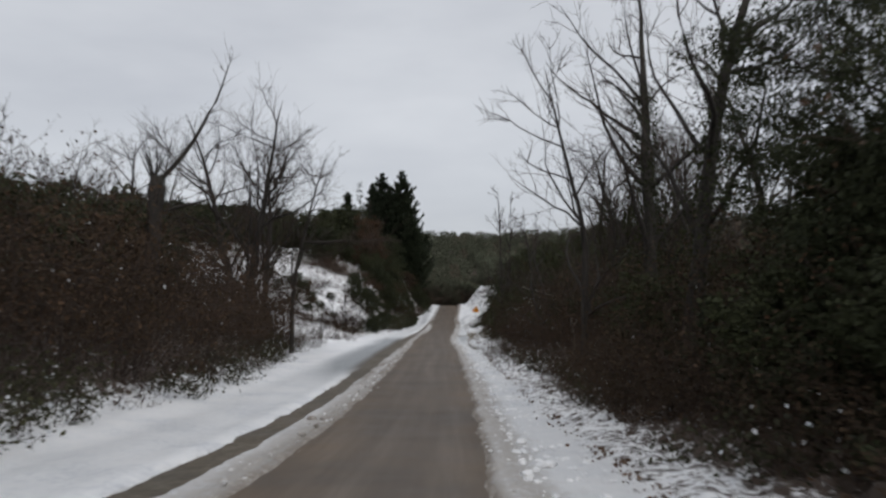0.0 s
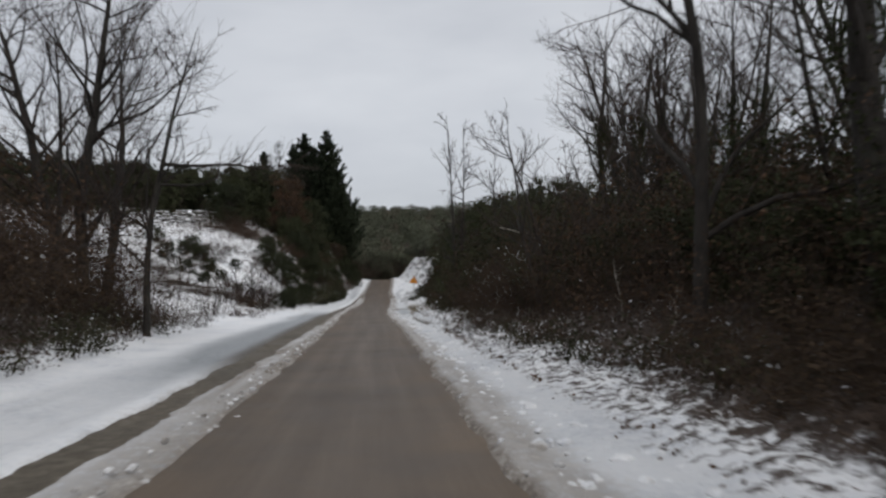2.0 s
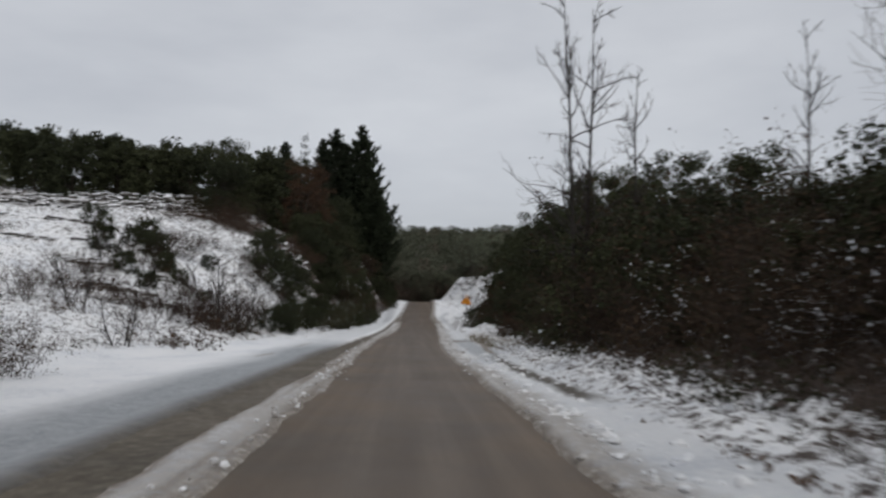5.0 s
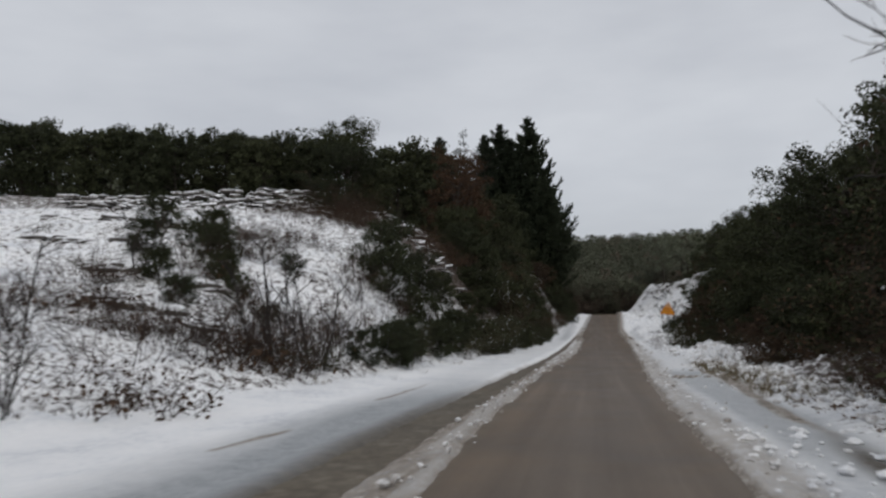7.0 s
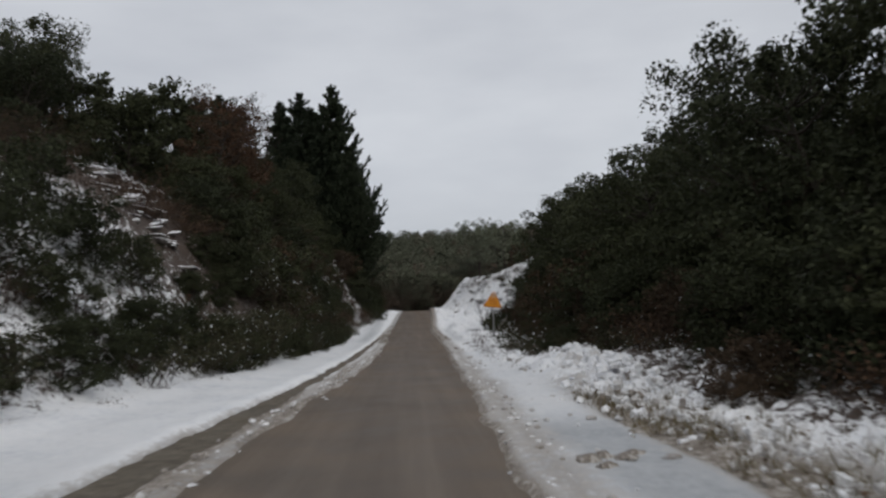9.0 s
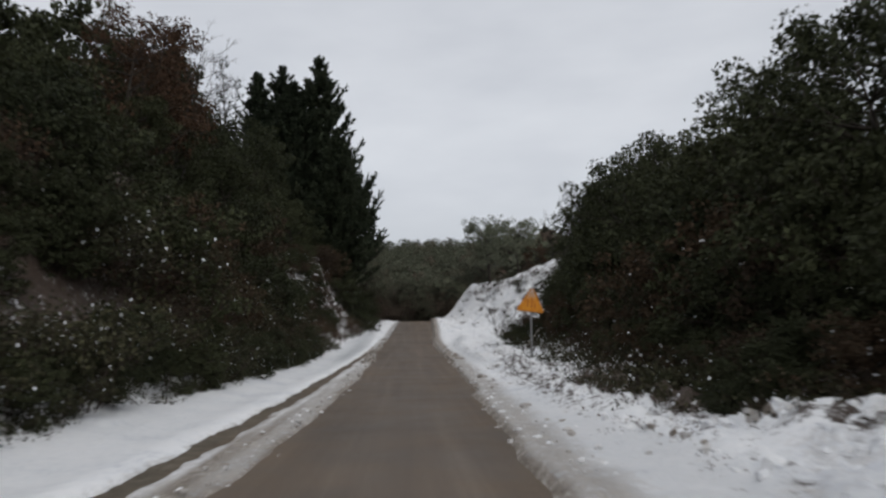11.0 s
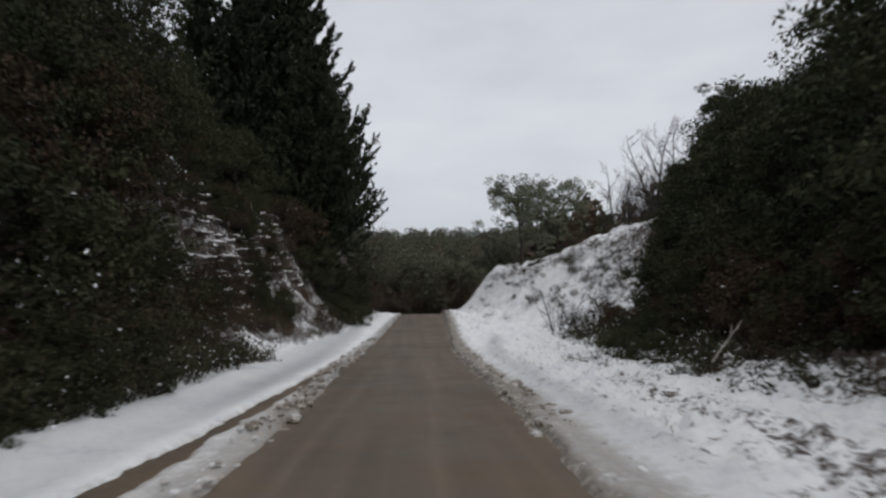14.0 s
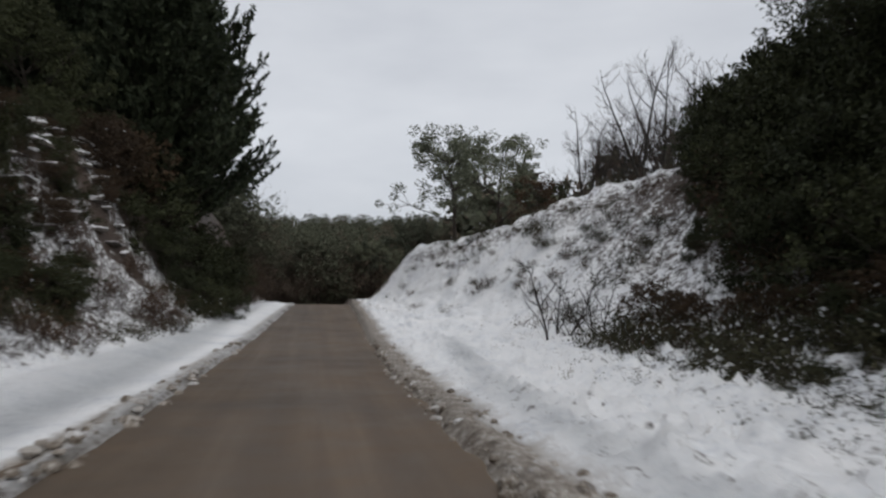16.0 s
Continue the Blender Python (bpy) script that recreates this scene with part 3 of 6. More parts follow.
    packed = packed + 0.7 * smooth(0.25, 0.5, X - cr) * smooth(0.9, 0.3, X - foot_right(Y) + 1.4) * smooth(98, 84, Y)
    packed = 0.45 * packed + icy * smooth(2.1, 0.6, rut_a - X + 0.3 * fbm(X * 0.8, Y * 0.2, 63)) * smooth(0.2, -0.1, X - rut_b) * 0.95
    packed = packed + 0.5 * pan + 0.2 * strip * smooth(90, 70, Y)
    packed = packed + 0.5 * np.exp(-((X - along(Y, (100, 2.5), (117, 2.75), (122, 3.0), (131, 4.1))) / 0.33) ** 2) * smooth(96, 106, Y) * smooth(136, 128, Y)
    packed = packed + 0.4 * np.exp(-((X + 2.85) / 0.4) ** 2) * smooth(104, 112, Y)
    packed = np.clip(packed, 0, 1)
    dl, dr = foot_left(Y) - X, X - foot_right(Y)
    YY = Y
    Y = Y + 5 * fbm(X * 0.12, Y * 0.12, 61)
    litter = (0.48 * smooth(-1.6, -0.6, dr) + 0.34 * smooth(0.1, 1.4, dr)) * smooth(70, 58, Y)
    litter = litter + smooth(-0.3, 0.7, dr) * smooth(58, 70, Y) * (0.46 - 0.26 * smooth(110, 122, Y)) + (0.12 + 0.38 * smooth(84, 92, Y)) * smooth(1.2, 2.4, dr) * smooth(60, 70, Y) * smooth(118, 106, Y)
    litter = litter + 0.85 * smooth(0.1, 0.9, dl) * smooth(44, 38, Y)
    litter = litter + smooth(0.0, 0.6, dl) * smooth(44, 50, Y) * (0.40 + 0.46 * smooth(76, 88, Y) - 0.26 * smooth(3.5, 6, dl) * smooth(78, 90, Y) - 0.40 * smooth(112, 120, Y)) + 0.27 * smooth(1.7, 2.7, dl) * smooth(112, 120, Y)
    Y = YY
    crest = along(Y, (118, 9), (130, 9.5), (140, 9.0), (150, 6.2), (158, 3.6))
    litter = litter + (0.32 - 0.42 * smooth(88, 94, Y)) * smooth(-0.6, 0.6, dr) * smooth(80, 86, Y) * smooth(112, 100, Y)
    litter = litter + 0.26 * smooth(8.2, 10.0, X) * smooth(121, 125, Y) * smooth(142, 134, Y)
    ridge = np.exp(-((dr - 0.76 * crest) / (0.14 * crest)) ** 2) * smooth(118, 132, Y) * smooth(172, 158, Y)
    litter = litter + 0.16 * smooth(2.7, 4.0, X) * smooth(8, 6.5, X) * smooth(60, 68, Y) * smooth(92, 86, Y)
    litter = litter + 0.22 * smooth(-14.5, -12.8, X) * smooth(-6.4, -7.4, X) * smooth(82, 86, Y) * smooth(99, 95, Y)
    litter = litter + 0.34 * smooth(139, 145, Y) * smooth(0.1, 0.8, dl) * smooth(175, 165, Y)
    litter = litter + np.clip(0.9 * fbm(1.1 * (dl + 0.45 * Y), 0.3 * (Y - dl), 88) + 0.08, -0.1, 0.4) * smooth(0.4, 1.2, dl) * smooth(5.2, 4.2, dl) * smooth(112, 118, Y) * smooth(146, 140, Y)
    litter = litter + 0.24 * np.exp(-((dl - 0.1) / 0.7) ** 2) * smooth(60, 66, Y) * smooth(90, 82, Y)
    litter = litter - 0.4 * np.exp(-((dl - 5.5) / 2.5) ** 2) * smooth(-12, -14, X) * smooth(80, 84, Y) * smooth(100, 96, Y)
    litter = litter + 0.26 * smooth(1.9, 2.6, X) * smooth(4.4, 3.4, X) * smooth(70, 80, Y) * smooth(128, 120, Y)
    litter = litter + 0.40 * np.exp(-((inside + 0.10) / 0.16) ** 2) * smooth(105, 113, Y) + 0.04 * smooth(1.5, 3, dr) * smooth(122, 130, Y) * smooth(160, 150, Y)
    litter = litter + 0.30 * smooth(-0.5, 0.4, dr) * smooth(26, 20, Y)
    back = np.maximum(smooth(9, 15, dr), smooth(9, 15, dl) * smooth(46, 40, Y)) * smooth(150, 130, Y)
    litter = litter * (1 - back) + 0.5 * back
    litter = np.clip(litter + 0.34 * ridge + 1.3 * smooth(162, 176, Y) + 0.30 * np.exp(-((dr + 0.7) / 0.6) ** 2) * smooth(80, 90, Y), 0, 1)
    for key, values in (("slush", slush), ("litter", litter), ("packed", packed), ("melt", melt)):
        me.attributes.new(key, "FLOAT", "POINT").data.foreach_set("value", values.ravel().astype(np.float32))
    ob = new("ground", me)
    return tagged(ob, "snow-covered ground with leaf litter and slush along the lane", "ground", kind="structure")


def build_road():
    ys = np.arange(-60, 178, 0.5)
    xs = np.linspace(-4.6, 3.1, 24)
    X, Y = np.meshgrid(xs, ys)
    X = X + 0.6 * smooth(130, 160, Y)
    Z = road_z(Y) - 0.004 + 0.012 * (1 - ((X + 0.7) / 3.8) ** 2)
    n = len(xs)
    i, j = np.meshgrid(np.arange(len(ys) - 1), np.arange(n - 1), indexing="ij")
    i, j = i.ravel(), j.ravel()
    F = np.stack([i * n + j, i * n + j + 1, (i + 1) * n + j + 1, (i + 1) * n + j], 1)
    ob = new("road", mesh_np("road", np.stack([X.ravel(), Y.ravel(), Z.ravel()], 1), F, ASPHALT, True))
    return tagged(ob, "narrow wet brown-grey asphalt lane cleared of snow", "road", kind="structure")


build_ground()
build_road()


# ---------------------------------------------------------------- plants: one of each kind, then copies
PLANTED = set()


def put(ob, x, y, size=1.0, turn=0.0, sink=0.12, lean=(0, 0)):
    """A copy of a plant on the ground."""
    z = float(height(np.array([x]), np.array([y]))[0])
    o = ob
    if ob.name in PLANTED:
        o = copy_thing(ob, Matrix.Identity(4))
    PLANTED.add(ob.name)
    o.matrix_basis = pose(x, y, z - sink, lean[0], lean[1], turn) @ Matrix.Scale(size, 4)
    return o


def bare_tree(seed, tall, stems, label, spread=0.55, girth=1.0, bark=None, ivy=0.0, twigs=5, fork=0.0, name="bare_tree", reach=0.46, fade=0.65, limbs=10, sway=0.06, arm=None):
    """A leafless broad-leaved tree, its base at the origin."""
    rng = np.random.default_rng(seed)
    bark = bark or BARK_GREY
    root = thing(name, Matrix.Identity(4), label, "tree", "leafless trees")
    trunk, boughs, fine, ivy_at = Tubes(), Tubes(), Tubes(), []
    for s in range(stems):
        a = 2 * math.pi * (s + rng.uniform(0, 0.6)) / stems
        lean = 0.0 if stems == 1 else rng.uniform(0.12, 0.3) + fork
        d = np.array([math.cos(a) * lean, math.sin(a) * lean, 1.0])
        p0 = np.array([math.cos(a), math.sin(a), 0]) * (0.0 if stems == 1 else 0.2 * girth)
        L = tall * rng.uniform(0.8, 1.0)
        line = limb(rng, p0 - [0, 0, 0.3], d / np.linalg.norm(d), L, 14, sway, 0.03)
        r0 = 0.016 * L * girth / (1 + 0.25 * (stems - 1))
        rad = r0 * (1 - np.linspace(0, 1, 15)) ** 0.8 + 0.008
        rad[0] *= 1.5
        trunk.add(line, rad, 8)
        for q in range(int(3600 * ivy)):
            u = rng.uniform(0, 1) ** 0.8 * 0.66 * 14
            k = int(u)
            c = line[k] + (line[k + 1] - line[k]) * (u - k)
            ivy_at.append(c + rng.normal(size=3) * (rad[k] + 0.11) * rng.uniform(0.6, 1.3))
        for b in range(int(limbs + tall * 0.5)):
            u = rng.uniform(0.2, 0.97)
            k = int(u * 14)
            dd = (line[k + 1] - line[k]) / np.linalg.norm(line[k + 1] - line[k])
            at = line[k] + (line[k + 1] - line[k]) * (u * 14 - k)
            dd = side_way(rng, dd, rng.uniform(0.5, 0.5 + spread))
            bl = tall * (reach - fade * reach * u) * rng.uniform(0.6, 1.25)
            bline = limb(rng, at, dd, bl, 8, 0.14, 0.05)
            br = np.interp(u, [0, 1], [r0 * 0.5, 0.012]) * (1 - np.linspace(0, 1, 9)) ** 0.9 + 0.006
            boughs.add(bline, br, 5)
            for c in range(twigs + int(bl)):
                v = rng.uniform(0.2, 1.0)
                kk = min(int(v * 8), 7)
                tl = bl * rng.uniform(0.22, 0.5) * (1.15 - 0.5 * v)
                td = side_way(rng, (bline[kk + 1] - bline[kk]) / (np.linalg.norm(bline[kk + 1] - bline[kk]) + 1e-9), rng.uniform(0.4, 0.9))
                tline = limb(rng, bline[kk], td, tl, 4, 0.17, 0.07)
                fine.add(tline, 0.011 * (1 - np.linspace(0, 0.75, 5)) + 0.002, 3)
                for e in range(4):
                    w = rng.integers(1, 5)
                    sd = side_way(rng, (tline[w] - tline[w - 1]) / (np.linalg.norm(tline[w] - tline[w - 1]) + 1e-9), rng.uniform(0.4, 0.9))
                    fine.add(limb(rng, tline[w], sd, tl * rng.uniform(0.3, 0.7), 2, 0.2, 0.08), [0.006, 0.005, 0.003], 3)
    if arm:
        # one long low bough that reaches out level and turns up at its end
        up, way, length = arm
        bline = limb(rng, line[int(np.argmin(np.abs(line[:, 2] - up)))], np.array(way) / np.linalg.norm(way), length, 12, 0.07, 0.035)
        boughs.add(bline, 0.075 * (1 - np.linspace(0, 0.88, 13)), 6)
        for c in range(46):
            k = rng.integers(3, 13)
            td = side_way(rng, (bline[k] - bline[k - 1]) / np.linalg.norm(bline[k] - bline[k - 1]), rng.uniform(0.4, 0.9))
            tline = limb(rng, bline[k], td, rng.uniform(0.6, 1.7), 5, 0.16, 0.06)
            fine.add(tline, [0.014, 0.012, 0.009, 0.007, 0.005, 0.003], 4)
            for e in range(4):
                w = rng.integers(1, 6)
                sd = side_way(rng, (tline[w] - tline[w - 1]) / np.linalg.norm(tline[w] - tline[w - 1]), rng.uniform(0.4, 0.9))
                fine.add(limb(rng, tline[w], sd, rng.uniform(0.2, 0.6), 2, 0.2, 0.08), [0.006, 0.005, 0.003], 3)
    part("trunk", trunk.mesh("trunk", bark), root)
    tagged(part("branchwork", boughs.mesh("branchwork", bark), root), kind="stuff")
    tagged(part("crown", fine.mesh("crown", TWIG), root, "fine leafless twigs"), kind="stuff")
    if ivy:
        tagged(part("ivy", leaf_mesh("ivy", rng, ivy_at, 0.055, LEAF_IVY, 0.4, 1.2), root, "dark glossy ivy"), kind="stuff")
    return root


def pollard():
    """An old lopped trunk: a thick knobbed head, one long limb and a few sprouts."""
    rng = np.random.default_rng(19)
    root = thing("pollard_tree", Matrix.Identity(4), "lopped thick-headed tree with one long diagonal limb", "tree", "leafless trees")
    trunk, fine = Tubes(), Tubes()
    trunk.add(limb(rng, (0, 0, -0.3), (0, 0, 1), 5.6, 10, 0.03, 0.05), [0.34, 0.3, 0.28, 0.27, 0.26, 0.26, 0.25, 0.25, 0.27, 0.32, 0.2], 9)
    long_limb = limb(rng, (0.05, 0, 5.0), (0.75, 0.05, 0.62), 5.2, 10, 0.08, 0.06)
    trunk.add(long_limb, 0.10 * (1 - np.linspace(0, 0.85, 11)), 6)
    low_limb = limb(rng, (0.1, 0, 3.9), (0.95, 0.1, 0.35), 3.6, 8, 0.06, 0.02)
    trunk.add(low_limb, 0.07 * (1 - np.linspace(0, 0.85, 9)), 6)
    for s in range(16):
        a = rng.uniform(0, 6.28)
        trunk.add(limb(rng, (0, 0, 5.1), (math.cos(a) * 0.5, math.sin(a) * 0.5, 0.8), rng.uniform(0.6, 2.4), 5, 0.12, 0.1), [0.035, 0.03, 0.022, 0.016, 0.01, 0.005], 4)
    for line in (long_limb, low_limb):
        for s in range(26):
            k = rng.integers(3, len(line))
            d = side_way(rng, (line[k] - line[k - 1]) / np.linalg.norm(line[k] - line[k - 1]), rng.uniform(0.4, 1.1))
            fine.add(limb(rng, line[k], d, rng.uniform(0.4, 1.5), 4, 0.16, 0.08), [0.012, 0.01, 0.007, 0.005, 0.003], 3)
    part("trunk", trunk.mesh("trunk", BARK_GREY), root)
    tagged(part("crown", fine.mesh("crown", TWIG), root, "sparse leafless twigs"), kind="stuff")
    return root


def thicket(seed, tall, wide, leaves, leaf, label, name="bush", stems=46, twigs=4, leaf_size=0.055, bend=0.14):
    """An arching tangle of stems with leaves."""
    rng = np.random.default_rng(seed)
    root = thing(name, Matrix.Identity(4), label, name, "roadside thicket")
    canes, at = Tubes(), []
    for s in range(stems):
        a, q = rng.uniform(0, 2 * math.pi), wide * 0.5 * math.sqrt(rng.uniform())
        p = np.array([math.cos(a) * q, math.sin(a) * q, -0.15])
        lean = rng.uniform(0.05, 0.75)
        b = a + rng.normal() * 0.7
        d = np.array([math.cos(b) * lean, math.sin(b) * lean, 1.0])
        L = tall * rng.uniform(0.45, 1.15)
        line = limb(rng, p, d / np.linalg.norm(d), L, 5, bend, rng.uniform(-0.16, 0.03))
        canes.add(line, rng.uniform(0.007, 0.018) * (1 - np.linspace(0, 0.8, 6)), 3)
        for c in range(twigs):
            k = rng.integers(2, 6)
            td = side_way(rng, (line[k] - line[k - 1]) / np.linalg.norm(line[k] - line[k - 1]), rng.uniform(0.4, 1.1))
            tl = L * rng.uniform(0.15, 0.42)
            t2 = limb(rng, line[k], td, tl, 3, 0.2, 0.02)
            canes.add(t2, [0.007, 0.005, 0.004, 0.002], 3)
            at.extend(t2[1:])
        at.extend(line[2:])
    tagged(part("stem_tangle", canes.mesh("stem_tangle", TWIG), root), kind="stuff")
    if leaves:
        at = np.array(at)
        c = at[rng.integers(0, len(at), leaves)] + rng.normal(size=(leaves, 3)) * 0.12
        tagged(part("foliage", leaf_mesh("foliage", rng, c[c[:, 2] > 0], leaf_size, leaf, 0.2, 1.6), root), kind="stuff")
    return root


def evergreen(seed, tall, wide, leaves, leaf, label, name="evergreen_tree", leaf_size=0.15, low=0.1, open_crown=0.0, category="tree", limbs=34):
    """A dense broad-leaved crown carried by limbs from near the ground."""
    rng = np.random.default_rng(seed)
    root = thing(name, Matrix.Identity(4), label, category, "evergreen trees")
    trunk, boughs, tips = Tubes(), Tubes(), []
    line = limb(rng, (0, 0, -0.3), (0, 0, 1), tall * 0.86, 10, 0.06, 0.05)
    r0 = 0.02 * tall
    trunk.add(line, r0 * (1 - np.linspace(0, 0.93, 11)), 8)
    for b in range(int(limbs * (1 - 0.35 * open_crown))):
        u = rng.uniform(low, 1.0)
        k = min(int(u * 10), 9)
        a = rng.uniform(0, 2 * math.pi)
        # widest below the middle, domed on top
        reach = wide * 0.5 * math.sqrt(max(0.05, 1 - ((u - 0.42) / 0.66) ** 2)) * rng.uniform(0.65, 1.1)
        d = np.array([math.cos(a), math.sin(a), rng.uniform(0.15, 0.7)])
        bl = limb(rng, line[k], d / np.linalg.norm(d), reach * 1.1, 7, 0.12, 0.05)
        boughs.add(bl, r0 * 0.35 * (1 - 0.5 * u) * (1 - np.linspace(0, 0.9, 8)) + 0.006, 4)
        for c in range(5):
            kk = rng.integers(2, 8)
            td = side_way(rng, (bl[kk] - bl[kk - 1]) / np.linalg.norm(bl[kk] - bl[kk - 1]), rng.uniform(0.3, 1.0))
            tl = limb(rng, bl[kk], td, reach * rng.uniform(0.2, 0.45) + 0.2, 2, 0.22, 0.06)
            boughs.add(tl, [0.016, 0.01, 0.004], 3)
            tips.append(tl[-1])
        tips.append(bl[-1])
    tips = np.array(tips)
    clump = 0.16 * wide ** 0.6
    pick = rng.integers(0, len(tips), leaves)
    size = rng.uniform(0.5, 1.3, len(tips))[pick][:, None]
    off = rng.normal(size=(leaves, 3))
    off *= rng.uniform(0.15, 1.0, (leaves, 1)) ** 0.4 / np.linalg.norm(off, axis=1)[:, None]
    off = off * clump * 1.15 * size * (1 - 0.3 * open_crown) + rng.normal(size=(leaves, 3)) * 0.03
    off[:, 2] *= 0.72
    c = tips[pick] + off
    part("trunk", trunk.mesh("trunk", BARK_DARK), root)
    tagged(part("branchwork", boughs.mesh("branchwork", BARK_DARK), root), kind="stuff")
    tagged(part("crown", leaf_mesh("crown", rng, c[c[:, 2] > 0.05], leaf_size, leaf, 0.15, 1.7), root), kind="stuff")
    return root


def conifer(seed, tall, wide, label, whorls=46, thin=False, taper=0.5):
    """A spiky conifer: tiers of boughs whose ends sweep up, thick with needle sprays."""
    rng = np.random.default_rng(seed)
    root = thing("conifer", Matrix.Identity(4), label, "tree", "conifers")
    trunk, boughs, at, way = Tubes(), Tubes(), [], []
    line = limb(rng, (0, 0, -0.3), (0, 0, 1), tall, 12, 0.012, 0.03)
    trunk.add(line, 0.012 * tall * (1 - np.linspace(0, 0.96, 13)), 8)
    for w in range(whorls):
        u = 0.03 + 0.96 * (w + rng.uniform(0, 0.7)) / whorls
        z = u * tall
        k = min(int(u * 12), 11)
        c = line[k] + (line[k + 1] - line[k]) * (u * 12 - k)
        reach0 = wide * 0.5 * (1 - u) ** (taper if not thin else 0.5) + (0.25 if thin else 0.12)
        reach0 = reach0 * (1.0 if thin else rng.uniform(0.58, 1.0))
        for b in range(3 if thin else 8):
            a = rng.uniform(0, 2 * math.pi)
            reach = reach0 * rng.uniform(0.7, 1.18)
            d = np.array([math.cos(a), math.sin(a), rng.uniform(0.0, 0.45)])
            bl = limb(rng, c, d / np.linalg.norm(d), reach, 6, 0.07, 0.13)
            boughs.add(bl, 0.02 * reach ** 0.5 * (1 - np.linspace(0, 0.85, 7)) + 0.004, 4)
            count = int((11 if thin else 30) * max(reach, 0.6))
            s = np.clip(rng.uniform(0.12, 1.0, count), 0, 0.999) * 6
            i = s.astype(int)
            p = bl[i] + (bl[i + 1] - bl[i]) * (s - i)[:, None]
            dirn = (bl[i + 1] - bl[i]) / (np.linalg.norm(bl[i + 1] - bl[i], axis=1)[:, None] + 1e-9)
            side = np.stack([-dirn[:, 1], dirn[:, 0], 0 * dirn[:, 0]], 1) * rng.choice([-1, 1], count)[:, None]
            fan = dirn * 0.8 + side * 0.75 + np.array([0, 0, 0.12])
            at.append(p + fan * 0.15 * rng.uniform(0, 1, (count, 1)) * (1 + 0.3 * reach) + rng.normal(size=(count, 3)) * 0.06)
            way.append(fan)
    # single boughs that stand out beyond the rest, turn up at the end and carry feathery side sprays
    for s in range(0 if thin else int(tall * 8)):
        u = rng.uniform(0.10, 0.95)
        k = min(int(u * 12), 11)
        a = rng.uniform(0, 2 * math.pi)
        reach = (wide * 0.5 * (1 - u) ** taper + 0.2) * rng.uniform(0.95, 1.3)
        d = np.array([math.cos(a), math.sin(a), rng.uniform(0.05, 0.35)])
        bl = limb(rng, line[k], d / np.linalg.norm(d), reach, 8, 0.05, 0.12)
        boughs.add(bl, 0.018 * reach ** 0.5 * (1 - np.linspace(0, 0.85, 9)) + 0.004, 4)
        for q in np.linspace(4.2, 7.9, int(5 + 1.6 * reach)):
            i = int(q)
            p, dirn = bl[i] + (bl[i + 1] - bl[i]) * (q - i), (bl[i + 1] - bl[i]) / np.linalg.norm(bl[i + 1] - bl[i])
            spray = side_way(rng, dirn, rng.uniform(0.35, 0.8)) + np.array([0, 0, 0.25])
            spray /= np.linalg.norm(spray)
            L = rng.uniform(0.25, 0.55) * (0.6 + 0.16 * reach)
            v = rng.uniform(0, 1, (9, 1))
            at.append(p + spray * L * v + rng.normal(size=(9, 3)) * 0.03)
            way.append(spray + rng.normal(size=(9, 3)) * 0.2)
    part("trunk", trunk.mesh("trunk", BARK_DARK), root)
    tagged(part("branchwork", boughs.mesh("branchwork", BARK_DARK), root), kind="stuff")
    at, way = np.concatenate(at), np.concatenate(way)
    tagged(part("crown", leaf_mesh("crown", rng, at, 0.15 if not thin else 0.1, LEAF_FIR, 0.0, 3.2, way), root), kind="stuff")
    return root


# ---------------------------------------------------------------- the stock of plants
place = np.random.default_rng(7)
BARE = [
    bare_tree(11, 11.0, 1, "leafless grey deciduous tree on the wooded bank", girth=0.75, twigs=4),
    bare_tree(12, 10.0, 2, "leafless grey two-stemmed deciduous tree on the wooded bank", girth=0.8, twigs=4),
    bare_tree(13, 12.0, 1, "leafless deciduous tree with an ivy-clad trunk", ivy=1.3, girth=1.1, twigs=4),
    bare_tree(14, 9.0, 3, "leafless many-stemmed deciduous tree above the brush", twigs=3),
]
IVIED = bare_tree(17, 12.0, 2, "leafless tree thickly wrapped in dark ivy", 0.6, 1.25, twigs=7, ivy=1.5)
BIG_OAK = bare_tree(15, 13.0, 3, "large spreading leafless tree with several trunks", 1.1, 1.5, twigs=6, fork=0.2, reach=0.52, limbs=13)
FORKED = bare_tree(51, 14.5, 3, "large spreading leafless tree with a forked trunk", 0.75, 1.7, twigs=8, fork=0.14, reach=0.5, limbs=15)
LONG_ARM = bare_tree(52, 12.0, 1, "leafless tree with one long level bough over the snow", 0.8, 0.7, twigs=5, reach=0.36, sway=0.05, arm=(6.1, (0.86, 0.45, -0.08), 5.2))
SAPLING = bare_tree(16, 10.5, 1, "tall thin leafless sapling above the hedge", 0.4, 0.36, twigs=2, name="sapling", reach=0.28, fade=0.8, limbs=20, sway=0.018)
SCRUB = bare_tree(18, 3.2, 3, "small leafless sapling on the snowy slope", 0.5, 1.0, twigs=1, name="sapling")
BRAMBLE = [
    thicket(21, 3.2, 2.8, 1700, LEAF_BRAMBLE, "dense brown bramble thicket on the roadside bank", "bramble_thicket"),
    thicket(22, 2.6, 3.2, 1900, LEAF_BRAMBLE, "spreading brown bramble bush on the roadside bank", "bramble_bush"),
    thicket(23, 3.8, 2.8, 1500, LEAF_BROWN, "tall brown thicket with withered leaves", "withered_thicket"),
]
